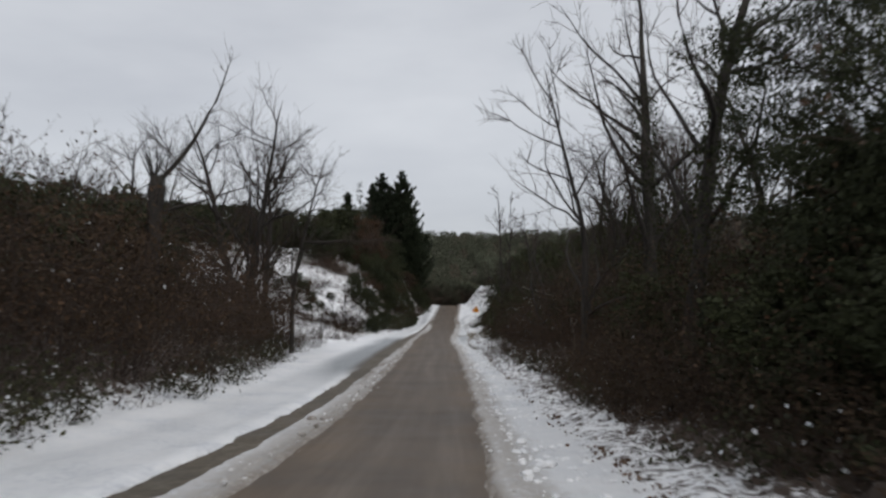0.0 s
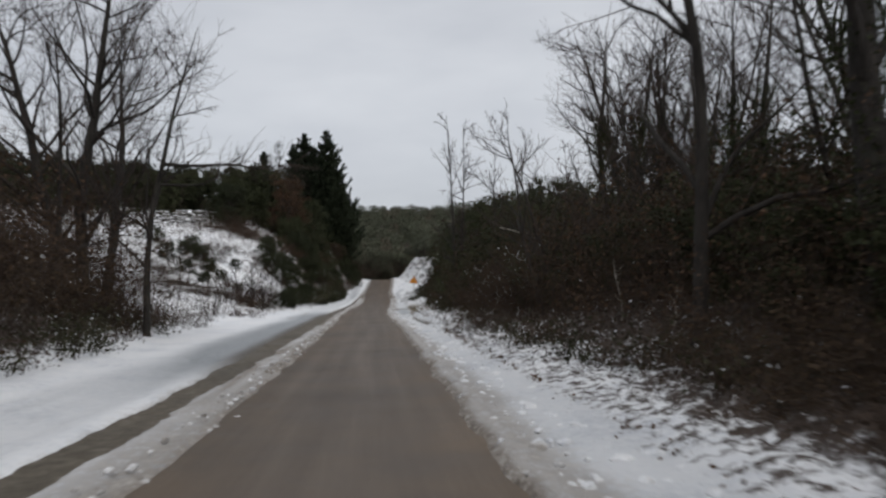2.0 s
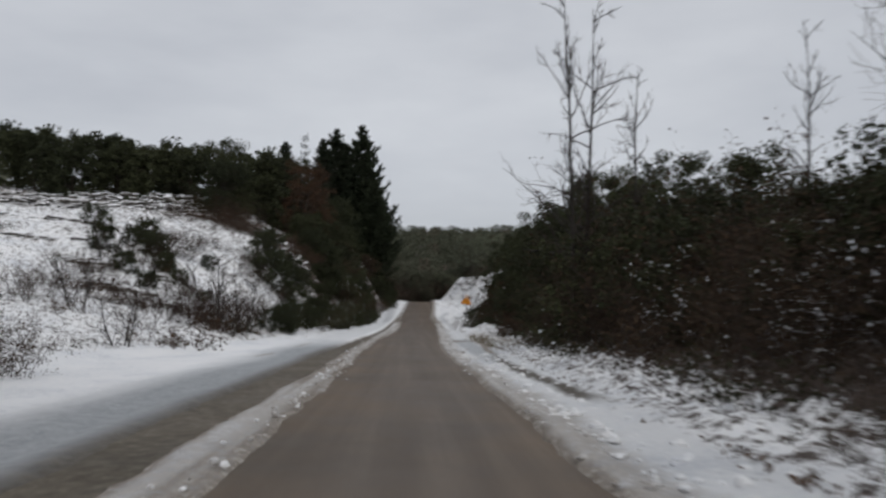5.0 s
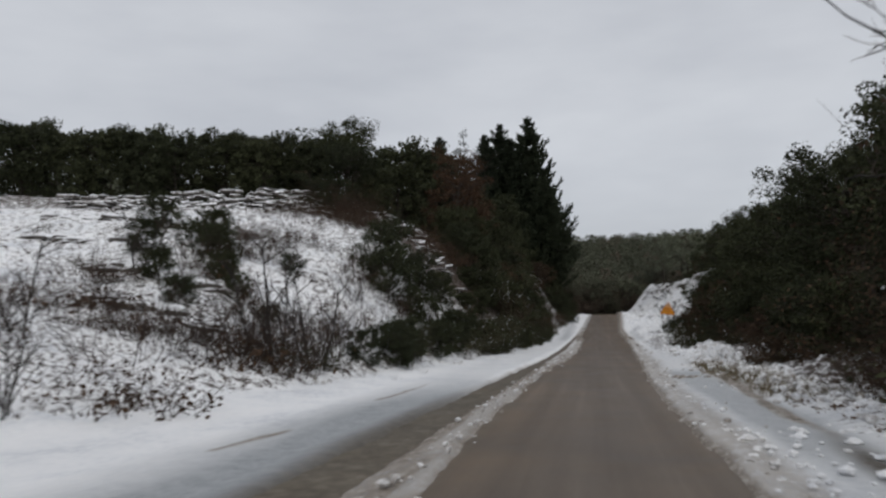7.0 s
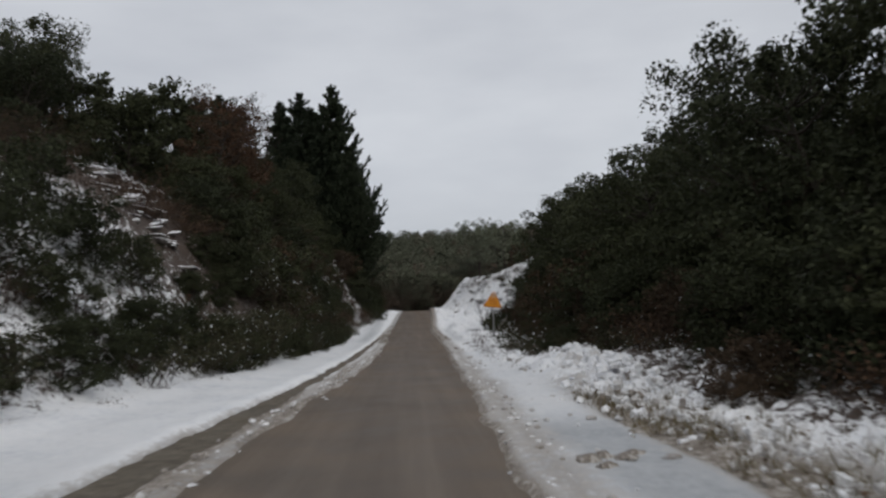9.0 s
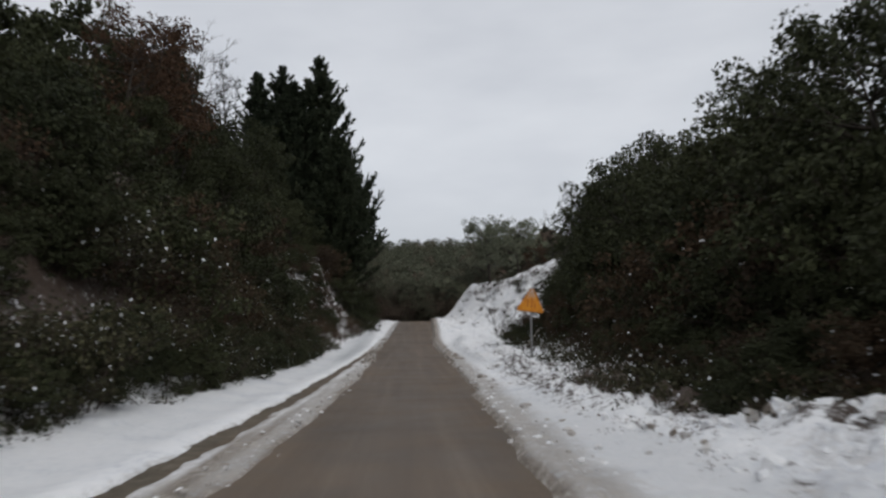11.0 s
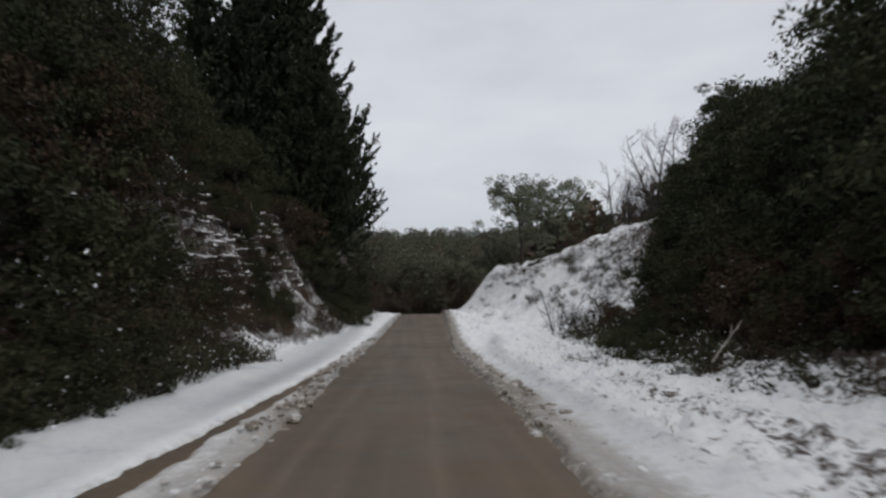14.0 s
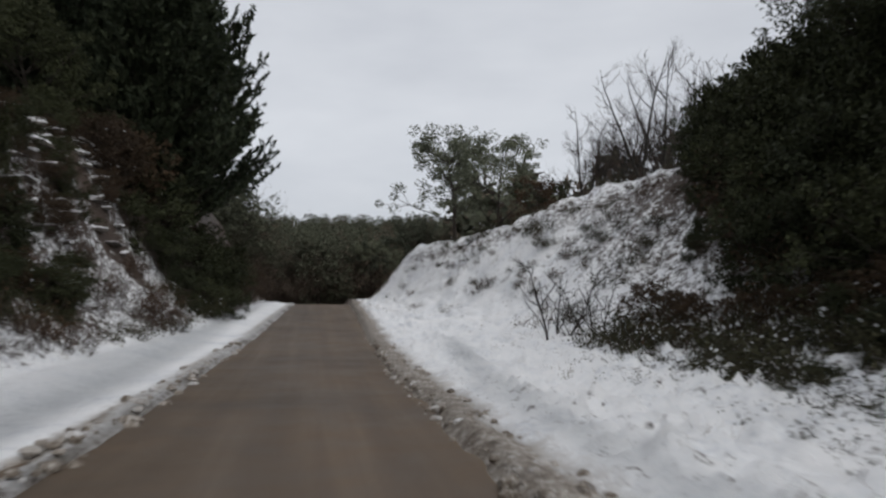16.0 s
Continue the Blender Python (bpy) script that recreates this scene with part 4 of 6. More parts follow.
LOW = [
    thicket(25, 1.0, 1.7, 1000, LEAF_UNDER, "low snow-dusted undergrowth at the foot of the bank", "undergrowth", 36, 3),
    thicket(26, 0.8, 1.2, 260, LEAF_BROWN, "low bare twiggy scrub sticking out of the snow", "scrub", 34, 3),
]
DRY = thicket(268, 0.8, 1.2, 260, LEAF_BROWN, "dry bare twigs sticking out of the snow", "dry_scrub", 34, 3)
PATCH = thicket(27, 1.0, 2.6, 2000, LEAF_UNDER, "low dark bramble patch dusted with snow", "bramble_patch", 60, 3, 0.06)
# trees of the hollow take the lightened distance colours, haze included
HOLLOW_OAK = evergreen(46, 7.0, 6.0, 7000, LEAF_HAZED, "evergreen oak in the hollow beyond the crest, leaves greyed for haze", leaf_size=0.15)
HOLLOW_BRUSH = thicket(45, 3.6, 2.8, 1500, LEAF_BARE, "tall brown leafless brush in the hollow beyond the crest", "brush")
TWIGGY = [
    thicket(47, 1.7, 1.7, 0, LEAF_BROWN, "bare grey twiggy shrub standing in the snow", "bare_shrub", 30, 5, bend=0.1),
    thicket(48, 1.3, 1.5, 90, LEAF_BROWN, "bare twiggy shrub with a few withered leaves", "bare_shrub", 34, 4, bend=0.1),
]
DEAD = thicket(28, 1.1, 2.4, 1300, LEAF_BROWN, "low tangle of dead brown brush", "dead_brush", 70, 3, 0.05)
OAK = [
    evergreen(31, 7.0, 5.6, 20000, LEAF_OAK, "dark evergreen oak with a dense crown", leaf_size=0.078),
    evergreen(32, 8.5, 6.0, 23000, LEAF_OAK, "tall dark evergreen oak with a dense crown", leaf_size=0.08),
    evergreen(33, 6.0, 5.0, 17000, LEAF_OAK, "dark evergreen oak with a dense crown", leaf_size=0.076),
]
NEAR_OAK = evergreen(49, 8.5, 6.0, 62000, LEAF_OAK, "dark evergreen oak leaning over the verge", leaf_size=0.045)
FAR_OAK = evergreen(34, 7.0, 6.0, 6500, LEAF_OAK, "dark evergreen oak on the hillside above", leaf_size=0.17)
SHRUB = [
    evergreen(35, 3.6, 3.6, 4600, LEAF_OAK, "dark green leafy shrub on the bank", "evergreen_shrub", 0.09, 0.02, category="shrub", limbs=22),
    evergreen(36, 3.0, 3.4, 4200, LEAF_BRAMBLE, "dark brown-green leafy shrub on the bank", "evergreen_shrub", 0.085, 0.02, category="shrub", limbs=22),
]
LEAFY = evergreen(37, 6.0, 5.2, 9500, LEAF_OAK, "dense dark evergreen bush in the roadside brush", "evergreen_bush", 0.12, 0.0, category="bush", limbs=44)
RUSTY = evergreen(38, 8.5, 6.5, 6500, LEAF_RUST, "rust-brown oak keeping its withered leaves", "withered_oak", 0.085, 0.1, 0.5)
OLIVE = evergreen(39, 6.2, 6.4, 8000, LEAF_OLIVE, "grey-green olive tree on the ridge", "olive_tree", 0.085, 0.28, 0.6)
FIR = conifer(41, 20.0, 13.0, "tall dark conifer with spiky upswept boughs", 42, taper=0.72)
SNOWY = thicket(24, 2.6, 2.4, 1500, LEAF_SNOWY, "thicket with snow lying on its twigs", "snowy_thicket")
FIR_SLIM = conifer(42, 16.0, 5.0, "slim dark conifer with a spiky top", 40)
FIR_THIN = conifer(43, 15.0, 3.0, "thin sparse conifer with a pointed top", 30, True)


def any_of(stock):
    return stock[place.integers(len(stock))]


def turn():
    return place.uniform(0, 360)


# right-hand bank: brambles at the front, shrubs behind, leafless trees above them
for row, (stock, size, step, back) in enumerate(((LOW, 0.85, 1.5, 1.0), (BRAMBLE, 0.62, 1.4, 2.2), (BRAMBLE, 0.78, 1.6, 3.9), (SHRUB, 0.72, 2.0, 5.8))):
    for y in np.arange(3, 64, step):
        x = foot_right(y) + back + place.normal() * 0.35
        grown = size * (1.0 + 0.25 * float(smooth(46, 54, y)))
        put(any_of(stock), x, y + place.normal() * 0.4, grown * place.uniform(0.75, 1.2), turn())
for y in np.arange(4, 48, 3.0):
    put(SHRUB[1], foot_right(y) + 8.5 + place.normal(), y, place.uniform(0.8, 1.0), turn())
put(SNOWY, 5.9, 51.6, 0.8, 0)
put(SNOWY, 9.3, 50.6, 0.75, 90)
for x, y, kind, size in ((5.6, 18.3, 2, 1.1), (5.9, 22.9, 2, 1.15), (4.3, 24.6, 0, 1.0), (12.5, 30, 1, 1.0), (8.8, 27.5, 1, 0.9), (4.9, 36.6, 3, 0.82), (10.3, 42.6, 1, 1.0), (10.5, 46.4, 2, 1.0), (7.8, 39.0, 3, 0.62), (14, 44, 0, 1.1), (9.0, 11.0, 0, 1.0), (16, 38, 2, 1.1)):
    put(BARE[kind], x, y, size, turn())
put(BIG_OAK, 12.8, 50.0, 0.85, 40)
for x, y, size in ((9.6, 45.3, 0.95), (11.4, 47.2, 1.05), (13.6, 51.5, 0.95), (12.6, 45.6, 1.0), (15.2, 49.5, 1.0), (13.0, 40.0, 0.9)):
    put(IVIED, x, y, size, turn())
put(IVIED, -14.5, 38.0, 0.8, 80)
for x, y, size in ((-9.4, 44.6, 0.5), (-10.2, 46.4, 0.55), (-10.8, 48.3, 0.45), (-9.6, 47.6, 0.35), (-11.6, 45.2, 0.6)):
    put(BRAMBLE[1], x, y, size, turn())
put(SAPLING, 4.35, 58.2, 1.25, 20)
put(SAPLING, 4.85, 58.6, 1.18, 130)
put(SAPLING, 7.0, 61.0, 1.0, 250)
put(SAPLING, 10.05, 55.0, 0.85, 75)
for x, y, size in ((6.3, 9.6, 0.8), (7.4, 6.0, 0.95)):
    put(NEAR_OAK, x, y, size, turn())
for x, y, size in ((5.6, 52.5, 0.85), (7.4, 54.5, 0.95), (9.6, 53.0, 0.85), (11.4, 55, 0.95), (5.0, 57.0, 0.9), (6.6, 59.5, 1.0), (8.8, 60.5, 1.0), (11.0, 61, 1.0), (13.4, 58, 1.05), (15.5, 54, 1.0), (13.0, 50, 0.9)):
    put(SHRUB[0], x, y, size, turn())

# right-hand evergreen wood
for x, y, kind, size in ((9.6, 71, 0, 1.0), (8.4, 76.5, 0, 0.95), (11, 75, 1, 0.95), (8.6, 81.5, 1, 0.8), (8.2, 86.5, 0, 0.9), (11.5, 84, 1, 0.95), (8.2, 92, 2, 0.95), (8.7, 97.5, 2, 0.9), (11.5, 93, 1, 0.95), (11, 101, 0, 1.0), (9.6, 106, 0, 1.05), (12.5, 108, 1, 0.9), (10.8, 112.5, 1, 0.8), (13.8, 115, 1, 0.9), (11.9, 118, 0, 0.88), (13.6, 123, 2, 1.0), (15.4, 122, 0, 1.0), (15, 103, 1, 1.1), (14.5, 88, 1, 1.1), (14, 79, 1, 1.1), (14, 68, 0, 1.1), (17.5, 112, 1, 1.1), (18, 120, 1, 0.9), (17, 95, 1, 1.1)):
    put(OAK[kind], x, y, size, turn())
for y in np.arange(67, 118, 1.5):
    put(any_of(SHRUB), foot_right(y) + 2.9 + place.normal() * 0.3, y, place.uniform(0.4, 0.7), turn())
for y in np.arange(66, 128, 1.9):
    gap = 4.8 if y < 105 else 3.8 if y < 118 else 6.6
    put(any_of(SHRUB), foot_right(y) + gap + place.normal() * 0.4 - (1.0 if 84 < y < 98 else 0), y, place.uniform(0.55, 0.95), turn())
for y in np.arange(86, 127, 0.62):
    put(LOW[0] if place.uniform() < 0.75 else LOW[1], foot_right(y) + place.uniform(0.7, 3.0), y, place.uniform(0.5, 0.95), turn())
for y in np.arange(108, 128, 1.3):
    put(SHRUB[1], foot_right(y) + place.uniform(1.8, 3.2), y, place.uniform(0.28, 0.42), turn())
for y in np.arange(63, 86, 1.2):
    put(any_of(LOW), foot_right(y) + place.uniform(1.6, 3.8), y, place.uniform(0.55, 1.0), turn())

for x, y, kind, size in ((15.0, 127.0, 1, 0.8), (13.2, 121.5, 0, 0.8), (15.2, 124.5, 1, 0.8), (11.7, 117.5, 2, 0.9)):
    put(OAK[kind], x, y, size, turn())
for x, y, size in ((13.2, 128.2, 0.95), (12.3, 125.0, 0.9), (11.6, 121.6, 0.9), (10.4, 117.6, 0.85), (14.4, 132.0, 0.8), (10.9, 123.2, 0.42)):
    put(SHRUB[0], x, y, size, turn())
for k in range(16):
    put(LOW[0], place.uniform(7.0, 11.5), place.uniform(122.5, 132.5), place.uniform(0.5, 0.8), turn())
for k in range(44):
    y = place.uniform(128, 160)
    put(any_of(LOW), foot_right(y) + place.uniform(4.0, 9.5), y, place.uniform(0.4, 0.85), turn())
for y in np.arange(146, 168, 0.9):
    put(any_of(BRAMBLE), foot_left(y) - place.uniform(0.6, 2.6), y, place.uniform(0.35, 0.6), turn())
for x, y, size in ((-5.6, 117.2, 0.42), (-6.0, 119.4, 0.5), (-5.5, 121.0, 0.36), (-6.3, 124.0, 0.42), (-5.7, 127.5, 0.32), (-6.2, 131.0, 0.35)):
    put(SHRUB[1], x, y, size, turn())
for y in np.arange(80, 118, 0.85):
    put(PATCH, foot_left(y) - place.uniform(0.5, 1.0), y, place.uniform(0.55, 0.8), turn())
for y in np.arange(88, 114, 1.0):
    put(PATCH, foot_left(y) - place.uniform(1.6, 2.6), y, place.uniform(0.8, 1.1), turn())
for y in np.arange(82, 98, 1.0):
    put(PATCH, foot_right(y) + place.uniform(0.9, 1.9), y, place.uniform(0.5, 0.75), turn())
for y in np.arange(108, 128, 1.2):
    put(PATCH, foot_right(y) + place.uniform(1.4, 3.0), y, place.uniform(0.5, 0.8), turn())
for x, y, size in ((-8.2, 48.5, 0.5), (-9.2, 49.5, 0.55), (-8.8, 47.0, 0.5), (-10.0, 48.0, 0.55)):
    put(BRAMBLE[1], x, y, size, turn())
for y in np.arange(79, 104, 1.1):
    put(any_of(LOW), foot_right(y) + place.uniform(0.2, 1.7), y, place.uniform(0.45, 0.75), turn())
for y in np.arange(80, 104, 2.4):
    put(SHRUB[1], foot_right(y) + place.uniform(1.3, 2.0), y, place.uniform(0.25, 0.4), turn())
for x, y, size in ((-6.4, 71.2, 0.2), (-6.6, 76.5, 0.36), (-6.0, 78.5, 0.33), (-6.0, 88.0, 0.5)):
    put(SHRUB[0], x, y, size, turn())
for k in range(16):
    put(LOW[1], place.uniform(-13.5, -7.6), place.uniform(59, 68), place.uniform(0.9, 1.5), turn())

# right-hand ridge at the end: olives, a withered oak, leafless trees
put(OLIVE, 9.0, 157.0, 1.15, 0)
put(OLIVE, 12.4, 160.0, 1.15, 140)
put(OLIVE, 5.5, 176.0, 0.8, 60)
put(RUSTY, 13.6, 155.0, 0.48, 60)
put(SHRUB[0], 15.2, 157.5, 1.1, 60)
put(BARE[3], 17.0, 147.0, 0.98, 20)
put(BARE[3], 14.9, 150.0, 0.75, 120)
put(BIG_OAK, 19.0, 148.0, 0.58, 220)
put(BARE[3], 21.8, 148.5, 1.0, 320)
put(BARE[3], 18.0, 153.0, 0.7, 70)
put(FORKED, 18.4, 152.0, 0.46, 30)
put(FORKED, 15.6, 149.0, 0.36, 160)
put(FORKED, 20.6, 150.5, 0.5, 260)
put(SCRUB, 6.7, 130.0, 0.85, 30)
put(SCRUB, 7.4, 129.0, 0.6, 200)
for k in range(26):
    y = place.uniform(126, 158)
    put(LOW[1], foot_right(y) + place.uniform(0.8, 8), y, place.uniform(0.35, 0.8), turn())

# left-hand bank near the start
for row, (stock, size, step, back) in enumerate(((LOW, 0.95, 1.5, 0.6), (BRAMBLE, 0.8, 1.5, 1.7), (BRAMBLE, 1.0, 1.7, 3.3), (SHRUB, 1.0, 2.2, 5.6))):
    for y in np.arange(5, 44, step):
        x = foot_left(y) - back + place.normal() * 0.3 - (1.0 if y > 36 and row > 1 else 0)
        put(any_of(stock), x, y + place.normal() * 0.4, size * place.uniform(0.75, 1.2), turn())
for y in np.arange(6, 60, 4.5):
    put(any_of(SHRUB), -16 - place.uniform(0, 5), y, place.uniform(0.9, 1.3), turn())
put(pollard(), -10.2, 28.0, 1.0, 0)
put(FORKED, -9.9, 41.8, 1.0, 10)
put(LONG_ARM, -7.6, 40.2, 1.0, 0)
put(BARE[0], -9.3, 36.9, 0.9, 40)
for x, y, kind, size in ((-13.5, 24, 3, 0.8), (-15.5, 31, 1, 0.8), (-13.0, 36, 0, 0.75), (-17, 40, 3, 0.95), (-19, 27, 0, 0.8), (-21, 35, 1, 0.8), (-18, 18, 3, 0.8)):
    put(BARE[kind], x, y, size, turn())

# left-hand open slope
for x, y, size in ((-7.4, 66.5, 0.9), (-8.2, 65.8, 1.1), (-9.0, 58, 0.7), (-12, 62, 0.8), (-14, 70, 0.8)):
    put(SCRUB, x, y, size, turn())
for k in range(60):
    y = place.uniform(49, 84)
    put(LOW[1] if place.uniform() < 0.75 else LOW[0], foot_left(y) - place.uniform(0.6, 16), y, place.uniform(0.4, 1.0), turn())
for x, y, size in ((-7.7, 75.6, 0.62), (-7.0, 76, 0.36), (-14.0, 73, 0.3), (-17, 76, 0.4), (-11.5, 68, 0.24)):
    put(SHRUB[0], x, y, size, turn())

# left-hand wood above the cutting
for x, y, size in ((-18, 98, 0.7), (-22, 97, 0.66), (-26, 99, 0.75), (-30, 97, 0.75), (-34, 99, 0.8), (-38, 96, 0.8), (-16, 105, 0.6), (-22, 106, 0.7), (-28, 108, 0.9), (-35, 107, 0.85), (-42, 104, 0.95), (-48, 100, 1.0), (-15, 118, 1.1), (-16, 126, 1.1), (-15.5, 110, 1.0)):
    put(FAR_OAK, x, y, size, turn())
for x, y, kind, size in ((-14.5, 93, 2, 0.95), (-13.6, 89.0, 2, 0.75), (-9.4, 101, 2, 0.6), (-9.6, 107, 2, 0.72), (-12.4, 111, 0, 0.85), (-8.4, 113, 2, 0.75), (-9.8, 118, 0, 1.0), (-9.6, 123, 2, 0.9), (-11.5, 127, 0, 1.0), (-10.4, 133, 0, 0.85), (-13, 136, 1, 0.85), (-8.8, 138, 2, 0.8)):
    put(OAK[kind], x, y, size, turn())
for x, y, size in ((-13.5, 121, 1.1), (-12.6, 113.5, 1.0), (-11.4, 123.5, 0.95)):
    put(OAK[1], x, y, size, turn())
for y in np.arange(108, 118, 1.3):
    put(SHRUB[0], foot_left(y) - (place.uniform(1.2, 2.6) if y < 116 else place.uniform(2.9, 4.2)), y, place.uniform(0.4, 0.7), turn())
for y in np.arange(100, 117, 0.9):
    put(LOW[0], foot_left(y) - place.uniform(0.4, 1.6), y, place.uniform(0.5, 0.9), turn())
put(RUSTY, -10.8, 106.0, 0.98, 0)
put(RUSTY, -9.2, 101.0, 0.78, 90)
put(RUSTY, -10.2, 129.5, 0.6, 200)
for y in np.arange(90, 147, 1.1):
    d = place.uniform(1.2, 3.2) if y < 114 else place.uniform(2.6, 4.2)
    put(any_of(SHRUB), foot_left(y) - d, y, place.uniform(0.45, 0.85) * (0.5 if 117 < y < 137 else 1.0), turn())
for y in np.arange(89, 116, 1.1):
    put(any_of(BRAMBLE), foot_left(y) - place.uniform(0.7, 1.3), y, place.uniform(0.32, 0.5), turn())
for y in np.concatenate([np.arange(72, 116, 0.8), np.arange(116, 148, 1.7)]):
    put(LOW[0] if place.uniform() < 0.6 else LOW[1], foot_left(y) - place.uniform(0.4, 2.2), y, place.uniform(0.45, 0.9), turn())
for y in np.arange(116, 147, 1.3):
    put(any_of(BRAMBLE), foot_left(y) - place.uniform(2.7, 4.4), y, place.uniform(0.2, 0.34), turn())
for y in np.arange(84, 130, 1.1):
    put(LOW[1], foot_right(y) + place.uniform(-1.3, 0.5), y, place.uniform(0.2, 0.42), turn())
put(LOW[0], 4.3, 98.6, 0.8, 10)
put(LOW[0], 3.7, 98.9, 0.6, 70)
put(LOW[0], 4.9, 98.2, 0.8, 130)
put(FIR, -7.9, 150.0, 1.02, 10)
put(FIR, -11.8, 152.0, 0.9, 140)
put(FIR, -6.4, 157.0, 0.8, 220, 1.3)
put(FIR, -6.0, 143.0, 0.74, 70, 2.2)
put(FIR, -9.6, 147.0, 0.82, 300)
put(FIR_SLIM, -12.9, 145.0, 0.92, 0)
put(FIR_THIN, -14.4, 139.0, 0.95, 0)
put(FIR_THIN, -12.4, 133.0, 0.8, 90)
put(FIR_SLIM, -15.5, 128.0, 0.7, 90)
put(BARE[0], -13.0, 130.0, 1.0, 30)
put(BARE[1], -10.5, 110.0, 0.9, 30)


for x, y, size in ((-16.5, 92, 0.6), (-19, 91, 0.62), (-21.5, 91.5, 0.6), (-24, 90, 0.6), (-27, 91, 0.65), (-30, 91, 0.65), (-34, 90, 0.7), (-38, 90, 0.75), (-14.2, 95, 0.6), (-12.6, 97.5, 0.6), (-20, 101, 0.8), (-25, 101, 0.8), (-30, 103, 0.8)):
    put(FAR_OAK, x, y, size, turn())
for x, y, size in ((-12.6, 87.0, 0.55), (-13.6, 88.6, 0.5), (-11.0, 85.6, 0.45), (-15.0, 89.5, 0.6), (-12.2, 84.2, 0.4), (-14.8, 85.0, 0.35)):
    put(BRAMBLE[2], x, y, size, turn())
for x, y, size in ((-7.5, 79.0, 0.42), (-8.2, 76.6, 0.4), (-6.8, 80.4, 0.42), (-11.6, 70.5, 0.22), (-12.8, 72.6, 0.34), (-14.2, 74.6, 0.3), (-16.5, 76, 0.3)):
    put(SHRUB[0], x, y, size, turn())
for k in range(16):
    y = place.uniform(82, 91)
    put(PATCH, foot_right(y) + place.uniform(0.2, 2.6), y, place.uniform(0.35, 0.75), turn())
for k in range(26):
    y = place.uniform(63, 82)
    put(PATCH, foot_right(y) + place.uniform(1.6, 3.4), y, place.uniform(0.35, 0.65), turn())
for k in range(34):
    y = place.uniform(129, 158)
    put(PATCH, foot_right(y) + place.uniform(2.5, 8.5), y, place.uniform(0.2, 0.5), turn())
for k in range(36):
    y = place.uniform(108, 134)
    put(BRAMBLE[1], foot_left(y) - place.uniform(0.9, 3.4), y, place.uniform(0.26, 0.42), turn())
for k in range(22):
    put(LOW[1], place.uniform(-14, -8), place.uniform(63, 78), place.uniform(0.5, 1.1), turn())


for k in range(40):
    y = place.uniform(106, 124)
    put(PATCH, foot_right(y) + place.uniform(0.6, 2.8), y, place.uniform(0.25, 0.55), turn())
for k in range(16):
    y = place.uniform(104, 122)
    put(LOW[1], foot_right(y) + place.uniform(-1.6, 0.6), y, place.uniform(0.15, 0.4), turn())


for x, y, size in ((14.6, 129.5, 0.9), (16.4, 130.5, 1.0), (14.9, 132.8, 0.9), (16.6, 133.5, 1.0), (15.8, 136.0, 0.85), (17.6, 136.8, 0.95), (18.6, 133.6, 1.0)):
    put(LEAFY, x + 0.6, y, size * 0.7, turn())
for x, y, kind, size in ((17.6, 131.5, 1, 0.75), (19.2, 135.5, 0, 0.8), (16.6, 128.0, 1, 0.75), (20.5, 131.0, 1, 0.85)):
    put(OAK[kind], x, y, size, turn())
for x, y, size in ((9.9, 124.2, 0.8), (10.8, 126.2, 0.9), (11.8, 128.0, 1.0), (11.0, 122.4, 1.0), (12.6, 129.6, 1.0), (13.2, 131.2, 1.0), (12.2, 126.4, 1.1), (13.4, 128.8, 1.1)):
    put(DEAD, x, y, size * 1.15, turn())
for x, y, size in ((10.9, 126.2, 0.42), (11.7, 128.0, 0.45), (12.6, 130.0, 0.45), (13.6, 132.5, 0.48), (14.6, 135.0, 0.48), (15.6, 138.0, 0.5), (16.6, 140.5, 0.48), (11.5, 124.3, 0.48), (12.4, 126.4, 0.52), (13.3, 128.4, 0.55), (14.3, 130.6, 0.55), (15.4, 133.4, 0.6), (16.4, 136.0, 0.6), (17.2, 138.6, 0.6), (10.5, 122.0, 0.36), (11.6, 122.3, 0.5), (12.8, 124.3, 0.55), (13.8, 126.4, 0.6)):
    put(LEAFY, x, y, size, turn())
for x, y, size in ((-6.6, 89.5, 0.4), (-7.6, 91.2, 0.42), (-6.0, 87.8, 0.3), (-8.4, 93.0, 0.45), (-5.9, 85.6, 0.22), (-6.6, 86.6, 0.22), (-6.2, 83.4, 0.18), (-5.7, 80.8, 0.2)):
    put(LEAFY, x, y, size, turn())
for y in np.arange(69, 109, 1.35):
    put(LEAFY, foot_left(y) - place.uniform(-0.15, 0.35) - (0.5 if y < 80 else 0), y, place.uniform(0.15, 0.26) * (1 if y < 112 else 0.7), turn())
for k in range(9):
    y = place.uniform(83, 99)
    put(LEAFY, foot_right(y) + place.uniform(1.0, 2.6), y, place.uniform(0.13, 0.22), turn())
for x, y, size in ((10.4, 124.4, 0.28), (10.1, 122.3, 0.28), (9.7, 120.7, 0.28), (9.3, 119.2, 0.26), (10.9, 125.3, 0.3), (9.9, 123.4, 0.22)):
    put(LEAFY, x, y, size, turn())
put(NEAR_OAK, 7.9, 12.6, 0.9, 60)
for y in np.arange(7, 14, 1.0):
    put(LEAFY, foot_right(y) + place.uniform(1.2, 1.9), y, place.uniform(0.22, 0.34), turn())
for k in range(40):
    y = place.uniform(63, 78)
    put(DEAD, place.uniform(3.9, 6.6), y, place.uniform(0.14, 0.32), turn())
for y in np.arange(64, 84, 1.0):
    put(LEAFY, foot_right(y) + place.uniform(2.0, 3.6), y, place.uniform(0.22, 0.4), turn())
for k in range(20):
    y = place.uniform(109, 134)
    put(LEAFY, foot_left(y) - place.uniform(1.0, 3.6), y, place.uniform(0.16, 0.27), turn())
